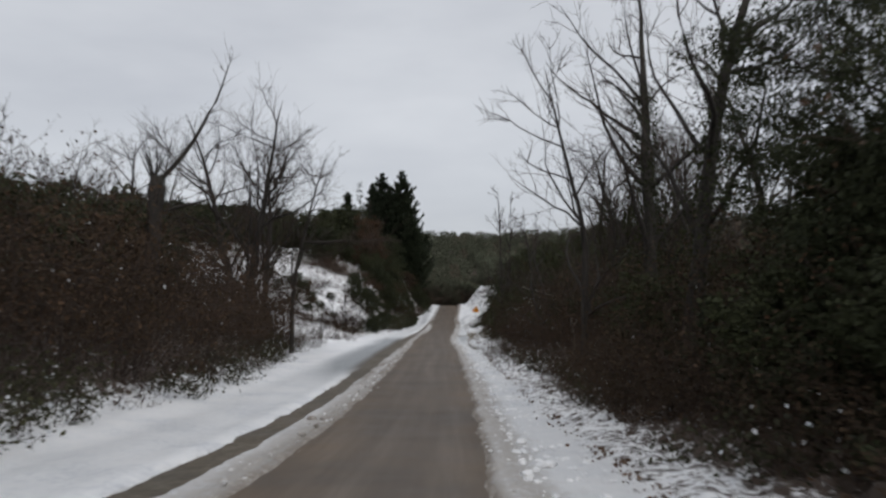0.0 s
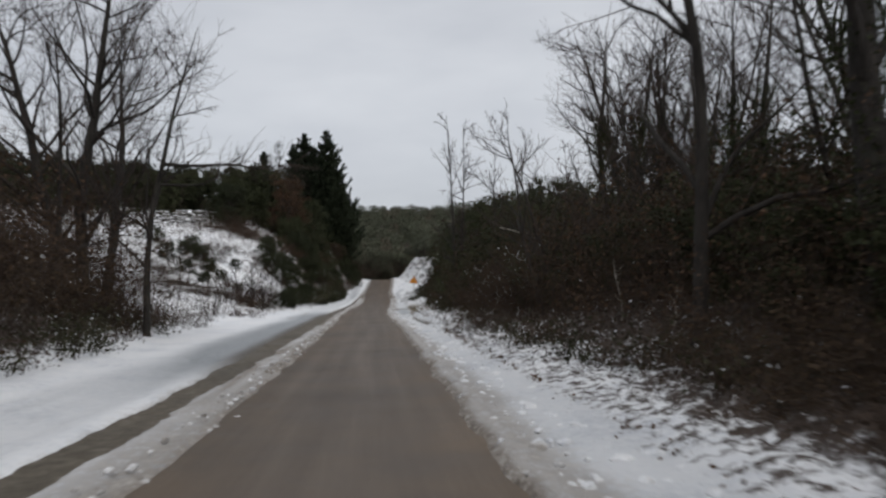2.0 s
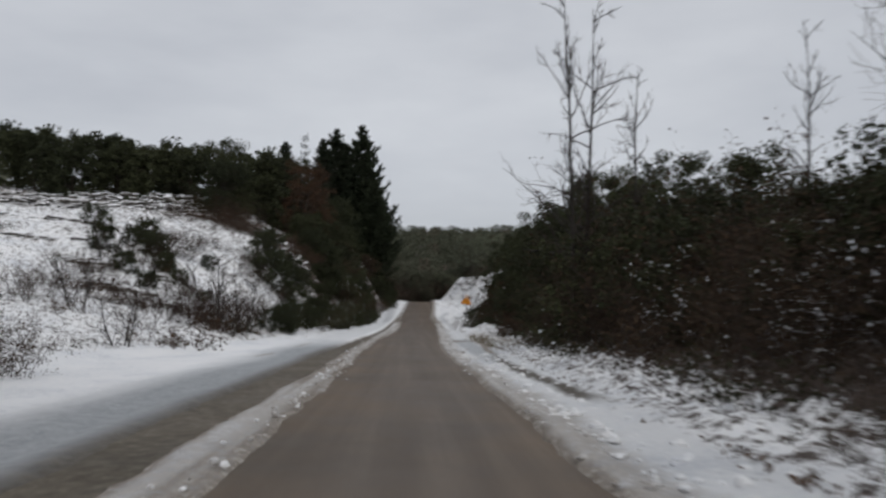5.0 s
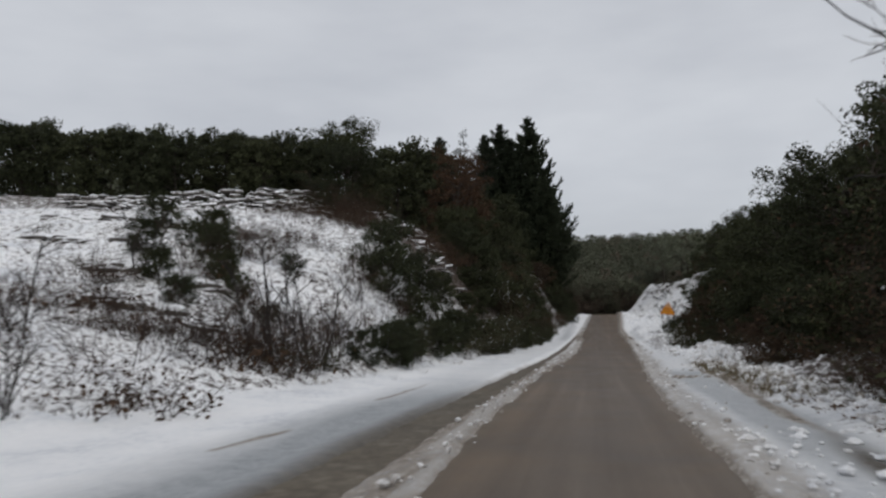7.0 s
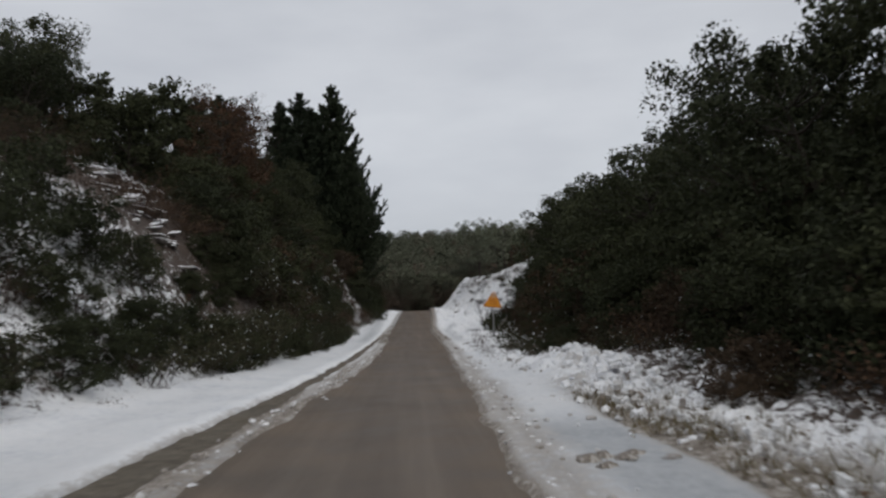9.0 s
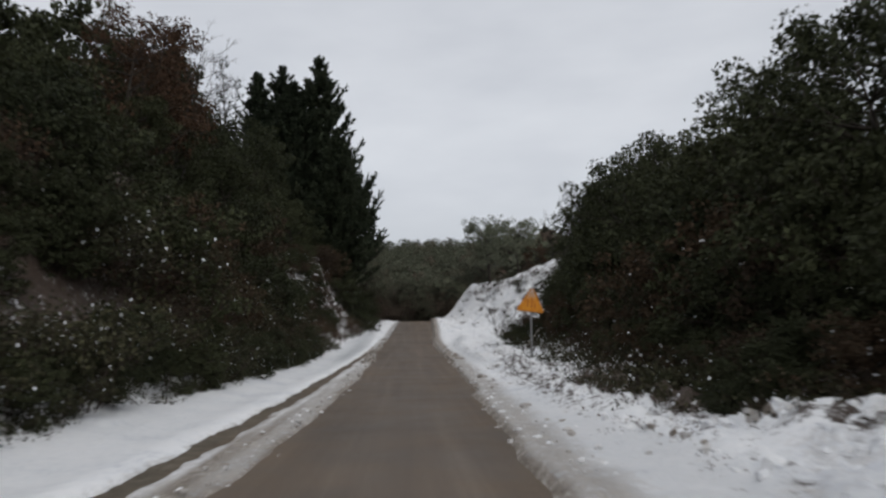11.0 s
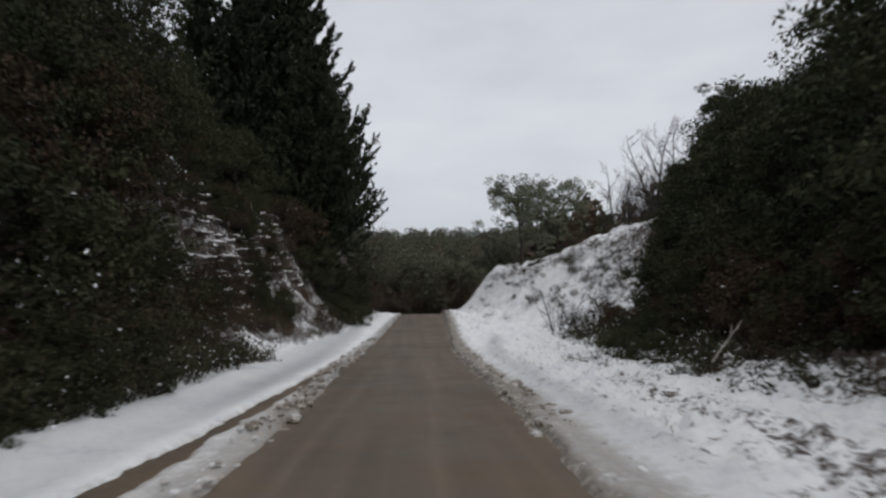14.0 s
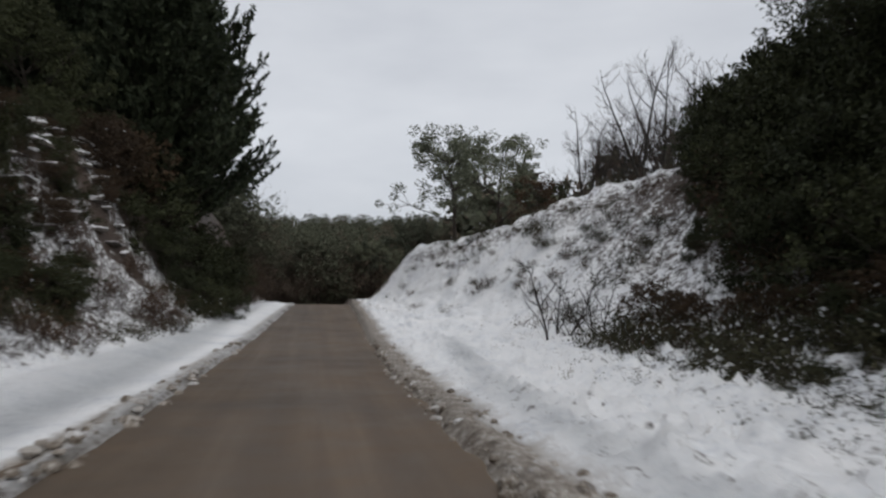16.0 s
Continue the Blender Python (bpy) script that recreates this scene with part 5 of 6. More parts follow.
for x, y, size in ((12.3, 131.6, 0.38), (12.0, 129.4, 0.34), (3.7, 83.2, 0.12), (4.3, 82.8, 0.14), (4.1, 84.4, 0.13), (4.6, 85.6, 0.16), (3.9, 86.2, 0.11), (5.0, 84.2, 0.18), (4.7, 87.2, 0.15), (7.4, 118.6, 0.17), (6.7, 116.8, 0.14), (7.9, 120.2, 0.18), (7.2, 115.4, 0.17), (7.8, 117.4, 0.2), (6.4, 118.6, 0.1)):
    put(LEAFY, x, y, size, turn())
for x, y, size in ((-11.6, 70.5, 0.2), (-10.7, 69.6, 0.16), (-9.4, 68.7, 0.13), (-12.6, 72.2, 0.24), (-10.2, 72.6, 0.16), (-13.6, 73.8, 0.26), (-11.4, 67.4, 0.16), (-12.9, 69.0, 0.2), (-14.8, 71.5, 0.24)):
    put(LEAFY, x, y, size, turn())
for k in range(26):
    put(DEAD, place.uniform(-14.5, -8.6), place.uniform(64, 78), place.uniform(0.3, 0.7), turn())
for k in range(16):
    y = place.uniform(108, 119)
    put(DEAD, foot_right(y) + place.uniform(-0.8, 1.6), y, place.uniform(0.2, 0.4), turn())
for x, y, size in ((10.4, 129.4, 0.15), (11.1, 130.3, 0.17), (11.2, 128.6, 0.2), (10.6, 127.9, 0.16), (11.9, 130.8, 0.2), (12.6, 132.8, 0.24), (13.2, 134.4, 0.26)):
    put(LEAFY, x, y, size, turn())
for k in range(12):
    y = place.uniform(6, 20)
    put(DEAD, foot_right(y) + place.uniform(-0.2, 0.9), y, place.uniform(0.18, 0.38), turn())
for k in range(14):
    y = place.uniform(63, 76)
    put(LEAFY, place.uniform(5.6, 7.8), y, place.uniform(0.14, 0.24), turn())
for y in np.arange(5.2, 11, 0.9):
    put(LEAFY, foot_right(y) + place.uniform(1.4, 2.2), y, place.uniform(0.3, 0.42), turn())
    put(LEAFY, foot_right(y) + place.uniform(2.8, 3.8), y, place.uniform(0.45, 0.65), turn())
for y in np.arange(20, 60, 2.1):
    put(LEAFY, foot_right(y) + place.uniform(2.4, 3.4), y, place.uniform(0.26, 0.42), turn())
for k in range(44):
    y = place.uniform(80, 90)
    put(DEAD, foot_right(y) + place.uniform(-0.9, 1.6), y, place.uniform(0.12, 0.34), turn())
for k in range(30):
    y = place.uniform(106, 124)
    put(DEAD, foot_right(y) + place.uniform(-1.4, 1.0), y, place.uniform(0.12, 0.3), turn())
for k in range(40):
    y = place.uniform(64, 84)
    put(DEAD, foot_right(y) + place.uniform(1.7, 4.2), y, place.uniform(0.45, 0.85), turn())
for k in range(34):
    y = place.uniform(110, 138)
    put(DEAD, foot_left(y) - place.uniform(0.7, 3.6), y, place.uniform(0.4, 0.75), turn())
for k in range(26):
    y = place.uniform(130, 156)
    put(DEAD, foot_right(y) + place.uniform(3.0, 8.5), y, place.uniform(0.2, 0.42), turn())
for k in range(22):
    y = place.uniform(84, 94)
    put(DEAD, foot_left(y) - place.uniform(1.6, 5.0), y, place.uniform(0.5, 0.9), turn())
for y in np.arange(80, 101, 1.1):
    put(PATCH, foot_left(y) - place.uniform(0.0, 0.4), y, place.uniform(0.35, 0.55), turn())


# dark shrubs that close the gap under the oaks at the foot of the ridge
for x, y, size, way in ((8.9, 120.6, 0.6, 10), (9.8, 122.6, 0.65, 80), (9.5, 124.6, 0.6, 150), (8.7, 118.6, 0.55, 200), (10.5, 126.4, 0.62, 260), (8.1, 116.6, 0.5, 310), (10.3, 120.2, 0.75, 40), (11.2, 124.4, 0.8, 110)):
    put(SHRUB[0], x, y, size, way)


# brush at the foot of the conifers and over the last stretch of the cutting
late = np.random.default_rng(91)
for x, y, size in ((-3.4, 144.4, 0.34), (-3.6, 146.8, 0.4), (-3.1, 149.2, 0.36), (-3.8, 151.6, 0.42), (-4.4, 145.4, 0.45)):
    put(LEAFY, x, y, size, late.uniform(0, 360))
for k in range(54):
    y = late.uniform(114, 138)
    put((BRAMBLE[1], DEAD, DRY)[k % 3], foot_left(y) - late.uniform(0.5, 3.6), y, late.uniform(0.16, 0.30) * (0.8, 1.4, 1.6)[k % 3], late.uniform(0, 360))
for k in range(60):
    y = late.uniform(112, 127)
    put((LOW[0], PATCH, DRY)[k % 3], 4.4 + 0.28 * (y - 112) + late.uniform(-0.4, 2.4), y, late.uniform(0.3, 0.6), late.uniform(0, 360))
for x, y, size in ((5.4, 114.6, 0.3), (6.0, 115.6, 0.36), (6.7, 116.2, 0.34), (5.9, 113.6, 0.26)):
    put(SHRUB[0], x, y, size, late.uniform(0, 360))
# the hollow beyond the crest of the lane: brown brush, evergreens and leafless trees
for k in range(90):
    x, y = late.uniform(-15, 15), late.uniform(171, 205)
    kind = late.uniform()
    if kind < 0.42:
        put(HOLLOW_BRUSH, x, y, late.uniform(0.9, 1.6), late.uniform(0, 360))
    elif kind < 0.62:
        put(BARE[1] if k % 2 else BARE[3], x, y, late.uniform(0.55, 0.8), late.uniform(0, 360))
    else:
        put(HOLLOW_OAK, x, y, late.uniform(0.55, 0.95), late.uniform(0, 360))
# twigs and low scrub along the foot of the left-hand slope
for k in range(60):
    y = late.uniform(62, 86)
    put(DRY if k % 3 else DEAD, foot_left(y) + late.uniform(-1.6, 0.5), y, late.uniform(0.16, 0.4), late.uniform(0, 360))


for k in range(46):
    y = late.uniform(60, 80)
    put(TWIGGY[k % 2], foot_left(y) - late.uniform(1.6, 9.0), y, late.uniform(0.4, 1.0), late.uniform(0, 360))
for x, y, size in ((4.2, 62.6, 0.42), (4.7, 63.8, 0.4), (3.9, 61.2, 0.36), (5.2, 62.2, 0.5), (4.6, 60.4, 0.45)):
    put(BRAMBLE[1], x, y, size, late.uniform(0, 360))
for k in range(34):
    y = late.uniform(125, 141)
    put((DEAD, DRY, TWIGGY[1])[k % 3], 9.0 + 0.32 * (y - 125) + late.uniform(0, 3.6), y, late.uniform(0.3, 0.6), late.uniform(0, 360))
for k in range(46):
    y = late.uniform(22, 50)
    put((DRY, PATCH, DEAD, BRAMBLE[1])[k % 4], foot_right(y) + late.uniform(-0.25, 0.9), y, late.uniform(0.22, 0.42), late.uniform(0, 360))
# brush round the feet of the trees where the left-hand bank ends
for x, y, size in ((-8.9, 38.4, 0.8), (-9.8, 40.0, 0.9), (-8.7, 41.0, 0.75), (-10.4, 42.4, 1.0), (-9.4, 43.4, 0.8), (-11.4, 41.0, 1.1), (-10.0, 37.2, 1.0), (-12.2, 43.4, 1.1), (-11.2, 44.6, 0.9)):
    put(BRAMBLE[2] if late.uniform() < 0.6 else BRAMBLE[0], x, y, size, late.uniform(0, 360))
# dry brush on the slope beside the rock beds, evergreen bushes below them
for k in range(40):
    x, y = late.uniform(-15, -7.8), late.uniform(82, 92.5)
    if abs((x + 7.7) * 0.84 + (y - 84.5) * 0.54) < 1.25:
        continue
    put((BRAMBLE[2], BRAMBLE[1], DEAD)[k % 3], x, y, late.uniform(0.3, 0.5) * (1, 1, 1.4)[k % 3], late.uniform(0, 360))
for x, y, size in ((-8.5, 78.4, 0.6), (-7.4, 79.6, 0.5), (-6.8, 81.2, 0.3), (-8.9, 80.4, 0.5), (-7.2, 82.4, 0.2), (-6.3, 83.6, 0.24)):
    put(SHRUB[0], x, y, size, late.uniform(0, 360))
for k in range(34):
    y = late.uniform(138, 158)
    put((DRY, DEAD, LOW[0])[k % 3], foot_right(y) + late.uniform(0.8, 5.0), y, late.uniform(0.25, 0.5), late.uniform(0, 360))
# brambles that hang over the right-hand verge near the start
for y in np.arange(4, 23, 0.7):
    put(BRAMBLE[1] if late.uniform() < 0.6 else BRAMBLE[0], foot_right(y) + late.uniform(0.7, 1.5), y, late.uniform(0.36, 0.55), late.uniform(0, 360))


# grey leafless shrubs at the foot of the knoll, dead brush round their stems
for k in range(9):
    x, y = min(-8.6 + late.normal() * 1.3, -7.9), min(66.2 + late.normal() * 1.5, 68.0)
    put(TWIGGY[0], x, y, late.uniform(0.6, 1.15), late.uniform(0, 360))
    if k % 2:
        put(PATCH, x + late.uniform(-0.5, 0.5), y - late.uniform(0.2, 0.9), late.uniform(0.14, 0.26), late.uniform(0, 360))
# snowed-up clumps on the flat below the ridge
for k in range(46):
    y = late.uniform(112, 124)
    put((LOW[0], PATCH)[k % 2], foot_right(y) + late.uniform(-0.9, 0.9), y, late.uniform(0.22, 0.5), late.uniform(0, 360))
for x, y, size in ((6.3, 41.8, 0.8), (7.6, 43.0, 0.7), (6.9, 47.0, 0.75), (5.6, 45.4, 0.6)):
    put(SNOWY, x, y, size, late.uniform(0, 360))
# tufts of dry growth and low brush that break the snow along the foot of the slope
for k in range(64):
    y = late.uniform(66, 86)
    put((DRY, PATCH, LOW[0], TWIGGY[1])[k % 4], foot_left(y) + late.uniform(-0.7, 0.8), y, late.uniform(0.12, 0.26) * (1, 0.7, 0.9, 1)[k % 4], late.uniform(0, 360))
# leafy bush behind the pull-in
for x, y, size in ((4.1, 70.8, 0.34), (3.7, 70.3, 0.22), (4.6, 71.3, 0.28)):
    put(SHRUB[1], x, y, size, late.uniform(0, 360))
# evergreen shrubs under the lowest boughs of the conifers
for x, y, size in ((-4.0, 138.6, 0.42), (-3.5, 140.2, 0.42), (-3.1, 141.8, 0.38), (-2.9, 143.2, 0.36), (-4.7, 139.6, 0.6), (-4.3, 141.6, 0.62), (-5.4, 138.0, 0.6), (-3.8, 143.4, 0.55), (-5.2, 141.0, 0.8)):
    put(SHRUB[0], x, y, size, late.uniform(0, 360))


# ---------------------------------------------------------------- far woods
def far_woods():
    rng = np.random.default_rng(77)
    at = []
    for k in range(1700):
        x, y = rng.uniform(-260, 260), 172 + 300 * rng.uniform() ** 0.8
        if rng.uniform() < 0.4:
            y = rng.uniform(174, 212)
            x = rng.uniform(-45, 45)
        at.append((x, y))
    for k in range(500):
        side = rng.choice([-1, 1])
        at.append((side * rng.uniform(45, 220), rng.uniform(0, 175)))
    for k in range(160):
        at.append((rng.uniform(24, 60), rng.uniform(5, 170)))
        at.append((rng.uniform(-60, -26), rng.uniform(20, 50)))
    for k in range(1900):
        at.append((rng.uniform(-70, 110), rng.uniform(225, 470)))
    at = np.array(at)
    at = at[(np.abs(at[:, 0]) > 15) | (at[:, 1] > 204)]
    z0 = height(at[:, 0], at[:, 1])
    crowns = {"evergreen": ([], []), "leafless": ([], [])}
    for (x, y), z in zip(at, z0):
        tall = rng.uniform(4.5, 9.5) if y > 215 or abs(x) > 12 else rng.uniform(2.6, 4.6)
        kind = "leafless" if rng.uniform() < (0.3 if y < 215 and abs(x) < 45 else 0.10) else "evergreen"
        k = 210 if y > 200 and -70 < x < 110 else 60
        u = rng.uniform(0.08, 1, k)
        q = tall * 0.33 * np.sqrt(np.clip(1 - ((u - 0.4) / 0.64) ** 2, 0.02, 1)) * np.sqrt(rng.uniform(0.1, 1, k))
        a = rng.uniform(0, 2 * np.pi, k)
        C, S = crowns[kind]
        C.append(np.stack([x + q * np.cos(a), y + q * np.sin(a), z + u * tall], 1))
        S.append(np.full((k, 1), (0.42 if k == 210 else 0.9) * (0.7 if kind == "leafless" else 1)))
    for kind, material, label in (("evergreen", LEAF_HAZED, "evergreen woods on the far hill, leaf colour lightened for haze"), ("leafless", LEAF_BARE, "brown leafless trees among the woods on the far hill")):
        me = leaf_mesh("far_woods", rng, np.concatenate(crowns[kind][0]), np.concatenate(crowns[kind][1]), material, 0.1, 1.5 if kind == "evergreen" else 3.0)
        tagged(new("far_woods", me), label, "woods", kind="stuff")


far_woods()


# ---------------------------------------------------------------- stones, ledges and sticks
def slab_mesh(seed):
    rng = np.random.default_rng(seed)
    bm = bmesh.new()
    bmesh.ops.create_cube(bm, size=1)
    bmesh.ops.subdivide_edges(bm, edges=[e for e in bm.edges if abs(e.verts[0].co.z - e.verts[1].co.z) < 0.1], cuts=2, use_grid_fill=True)
    for v in bm.verts:
        u = 1 + 0.18 * rng.normal()
        v.co = Vector((v.co.x * 1.25 * u, v.co.y * 0.8 * u, v.co.z * 0.13 * (1 + 0.35 * rng.normal())))
    bmesh.ops.bevel(bm, geom=[e for e in bm.edges if e.calc_face_angle(0) > 0.6], offset=0.025, segments=1, affect="EDGES")
    me = bpy.data.meshes.new("slab")
    bm.to_mesh(me)
    bm.free()
    me.materials.append(SNOWED_ROCK)
    return me


SLABS = [slab_mesh(80 + k) for k in range(6)]


def terrace(x0, y0, x1, y1, lift, count):
    """A low dry-stone course on the hillside."""
    zc = float(height(np.array([x0]), np.array([y0]))[0])
    root = thing("terrace_wall", pose(x0, y0, zc), "low dark dry-stone terrace course capped with snow", "wall", "terraces")
    for k in range(count):
        u = (k + place.uniform(-0.3, 0.3)) / count
        x, y = x0 + (x1 - x0) * u, y0 + (y1 - y0) * u + place.normal() * 0.08
        z = float(height(np.array([x]), np.array([y]))[0])
        for tier in range(2 if place.uniform() < 0.75 else 1):
            ob = part("stone", SLABS[place.integers(6)], root)
            ob.matrix_local = pose(x - x0, y - y0, z - zc + lift + 0.15 * tier, place.normal() * 5, place.normal() * 5, place.uniform(-30, 30)) @ Matrix.Diagonal((place.uniform(0.35, 0.8), place.uniform(0.5, 1.0), place.uniform(0.8, 1.5), 1))
    return root


for x0, y0, x1, y1 in ((-22, 76.5, -16, 76.8), (-19, 72.0, -14.5, 72.2), (-15.5, 69.5, -10.5, 69.3), (-13, 66.6, -9.4, 66.4)):
    terrace(x0, y0, x1, y1, 0.10, int(abs(x1 - x0) / 0.72))


def outcrop(layers, foot, top, across, count, wide, rise=0.0, seed=1):
    """Thin beds of rock that step up the slope, snow on every bed."""
    rng = np.random.default_rng(seed)
    zc = float(height(np.array([foot[0]]), np.array([foot[1]]))[0])
    root = thing("rock_outcrop", pose(foot[0], foot[1], zc), "outcrop of thin dark rock beds with snow on each", "rock", "rock outcrops")
    for k in range(layers):
        u = k / max(layers - 1, 1)
        cx, cy = foot[0] + (top[0] - foot[0]) * u, foot[1] + (top[1] - foot[1]) * u
        for j in range(count):
            w = (j + 0.5) / count - 0.5 + rng.normal() * 0.05
            x, y = cx + across[0] * wide * w, cy + across[1] * wide * w
            z = float(height(np.array([x]), np.array([y]))[0]) + 0.05 + rise * k + rng.normal() * 0.07
            ob = part("slab", SLABS[rng.integers(6)], root)
            ob.matrix_local = pose(x - foot[0], y - foot[1], z - zc, rng.normal() * 7, rng.normal() * 7, math.degrees(math.atan2(across[1], across[0])) + rng.normal() * 24) @ Matrix.Diagonal((rng.uniform(0.25, 0.75), rng.uniform(0.4, 1.0), rng.uniform(0.5, 1.2), 1))
    return root


outcrop(17, (-7.7, 84.5), (-12.0, 91.2), (0.94, 0.34), 4, 2.1, 0.0, 3)
outcrop(6, (-17.2, 85.2), (-17.8, 87.6), (-0.75, -0.66), 12, 7.8, 0.17, 4)
outcrop(5, (-22.5, 82.4), (-23.5, 84.4), (-1, -0.1), 10, 6.8, 0.17, 5)
outcrop(3, (-14.2, 88.0), (-14.8, 89.2), (-0.8, -0.5), 3, 3.0, 0.15, 6)


for k, (fx, fy, tx, ty, layers) in enumerate(((-5.6, 119.6, -7.2, 123.0, 7), (-5.9, 123.4, -7.7, 126.6, 8), (-6.0, 127.6, -7.9, 130.4, 9), (-6.2, 131.2, -7.8, 134.4, 8), (-5.7, 135.4, -7.2, 138.0, 6))):
    outcrop(layers, (fx, fy), (tx, ty), (0.3, 0.95), 3, 2.6, 0.02, 20 + k)


def stick(x, y, up, length, way, thick=0.022):
    rng = np.random.default_rng(int(abs(x * 100) + y))
    z = float(height(np.array([x]), np.array([y]))[0]) + up
    t = Tubes()
    line = limb(rng, (0, 0, 0), np.array(way) / np.linalg.norm(way), length, 8, 0.06, 0.0)
    t.add(line, thick * (1 - np.linspace(0, 0.7, 9)), 6)
    for k in (3, 5, 6):
        d = side_way(rng, (line[k] - line[k - 1]) / np.linalg.norm(line[k] - line[k - 1]), 0.7)
        t.add(limb(rng, line[k], d, length * 0.22, 4, 0.1, 0), thick * np.array([0.5, 0.45, 0.35, 0.25, 0.12]), 5)
    ob = new("stick", t.mesh("stick", PALE_WOOD))
    ob.matrix_world = pose(x, y, z)
    return tagged(ob, "pale broken branch among the brush", "branch", "fallen branches")


for args in ((4.6, 26.4, 0.1, 0.9, (0.25, 0.1, 1)), (3.6, 24.7, 0.16, 1.3, (0.9, -0.45, 0.02)), (4.4, 17.2, 0.3, 0.9, (0.8, 0.2, 0.5)), (3.9, 39.4, 3.4, 3.0, (1, 0.1, -0.12)), (4.9, 30.0, 0.0, 1.6, (0.12, 0.1, 1)), (5.3, 108.5, 0.5, 0.9, (0.5, 0.1, 0.6)), (4.8, 102.5, 0.2, 1.0, (1, 0.2, 0.15)), (6.2, 87.0, 1.6, 1.6, (1, 0, 0.4)), (-5.4, 92.5, 0.9, 1.4, (0.2, 1, -0.1))):
    stick(*args)


# ---------------------------------------------------------------- road sign
def road_sign():
    z = float(height(np.array([4.15]), np.array([100.0]))[0])
    root = thing("road_sign", pose(4.08, 100.0, z, 0, 0, -6), "faded yellow triangular warning sign on a steel pole", "sign")
    t = Tubes()
    t.add([(0, 0.03, -0.3), (0.01, 0.03, 1.0), (0.02, 0.03, 2.35)], [0.03, 0.03, 0.03], 12)
    pole = part("pole", t.mesh("pole", STEEL), root, "grey galvanised pole")
    plate_m = pose(0.02, -0.012, 2.05, 0, 7.5, 0)

    def slab(name, side, thick, y, material, label="", hole=0.0, parent=None):
        bm = bmesh.new()
        r = side / math.sqrt(3)
        ring = []
        for k in range(3):
            a = math.pi / 2 + k * 2 * math.pi / 3
            for e in (-0.1, 0, 0.1):
                ring.append((math.cos(a + e) * r * 0.965 * (1 if e else 1.02), math.sin(a + e) * r * 0.965 * (1 if e else 1.02)))
        front = [bm.verts.new((px, y, pz)) for px, pz in ring]
        back = [bm.verts.new((px, y + thick, pz)) for px, pz in ring]
        n = len(ring)
        if hole:
            inner = [bm.verts.new((px * hole, y, pz * hole)) for px, pz in ring]
            behind = [bm.verts.new((px * hole, y + thick, pz * hole)) for px, pz in ring]
            for k in range(n):
                q = (k + 1) % n
                bm.faces.new((front[k], front[q], inner[q], inner[k]))
                bm.faces.new((inner[k], inner[q], behind[q], behind[k]))
                bm.faces.new((behind[k], behind[q], back[q], back[k]))
        else:
            bm.faces.new(front)
            bm.faces.new(back[::-1])
        for k in range(n):
            bm.faces.new((front[k], back[k], back[(k + 1) % n], front[(k + 1) % n]))
        bmesh.ops.recalc_face_normals(bm, faces=bm.faces)
        me = bpy.data.meshes.new(name)
        bm.to_mesh(me)
        bm.free()
        me.materials.append(material)
        ob = part(name, me, parent or root, label)
        ob.matrix_local = Matrix.Identity(4) if parent else plate_m
        return ob

    plate = slab("plate", 0.84, 0.012, -0.008, SIGN_YELLOW, "faded orange-yellow plate")
    slab("rim", 0.86, 0.004, -0.0125, SIGN_EDGE, "faded orange-red rim", 0.86, plate)
    for px, w, h0, h1 in ((-0.10, 0.05, -0.13, 0.12), (0.03, 0.06, -0.13, 0.16), (0.13, 0.05, -0.13, 0.02)):
        bm = bmesh.new()
        bmesh.ops.create_cube(bm, size=1)
        bmesh.ops.transform(bm, matrix=Matrix.Translation((px, -0.0105, (h0 + h1) / 2)) @ Matrix.Diagonal((w, 0.003, h1 - h0, 1)), verts=bm.verts)
        bmesh.ops.bevel(bm, geom=bm.edges[:], offset=0.001, segments=1, affect="EDGES")
        me = bpy.data.meshes.new("symbol_bar")
        bm.to_mesh(me)
        bm.free()
        me.materials.append(SIGN_MARK)
        part("symbol_bar", me, plate, "faded dark orange bar")
    bm = bmesh.new()
    crust = [bm.verts.new((px, -0.0145, pz)) for px, pz in ((0, 0.475), (0.03, 0.435), (0.05, 0.385), (0.02, 0.37), (-0.01, 0.385), (-0.045, 0.375), (-0.03, 0.435))]
    face = bm.faces.new(crust)
    bmesh.ops.solidify(bm, geom=[face], thickness=0.006)
    bmesh.ops.recalc_face_normals(bm, faces=bm.faces)
    me = bpy.data.meshes.new("frost")
    bm.to_mesh(me)
    bm.free()
    me.materials.append(FROST)
    part("frost", me, plate, "whitish frost on the tip")
    bm = bmesh.new()
    bmesh.ops.create_cube(bm, size=1)
    bmesh.ops.transform(bm, matrix=Matrix.Translation((0, 0.016, -0.05)) @ Matrix.Diagonal((0.09, 0.02, 0.04, 1)), verts=bm.verts)
    me = bpy.data.meshes.new("clamp")
    bm.to_mesh(me)
    bm.free()
    me.materials.append(STEEL)
    part("clamp", me, pole).matrix_local = plate_m
    return root


road_sign()


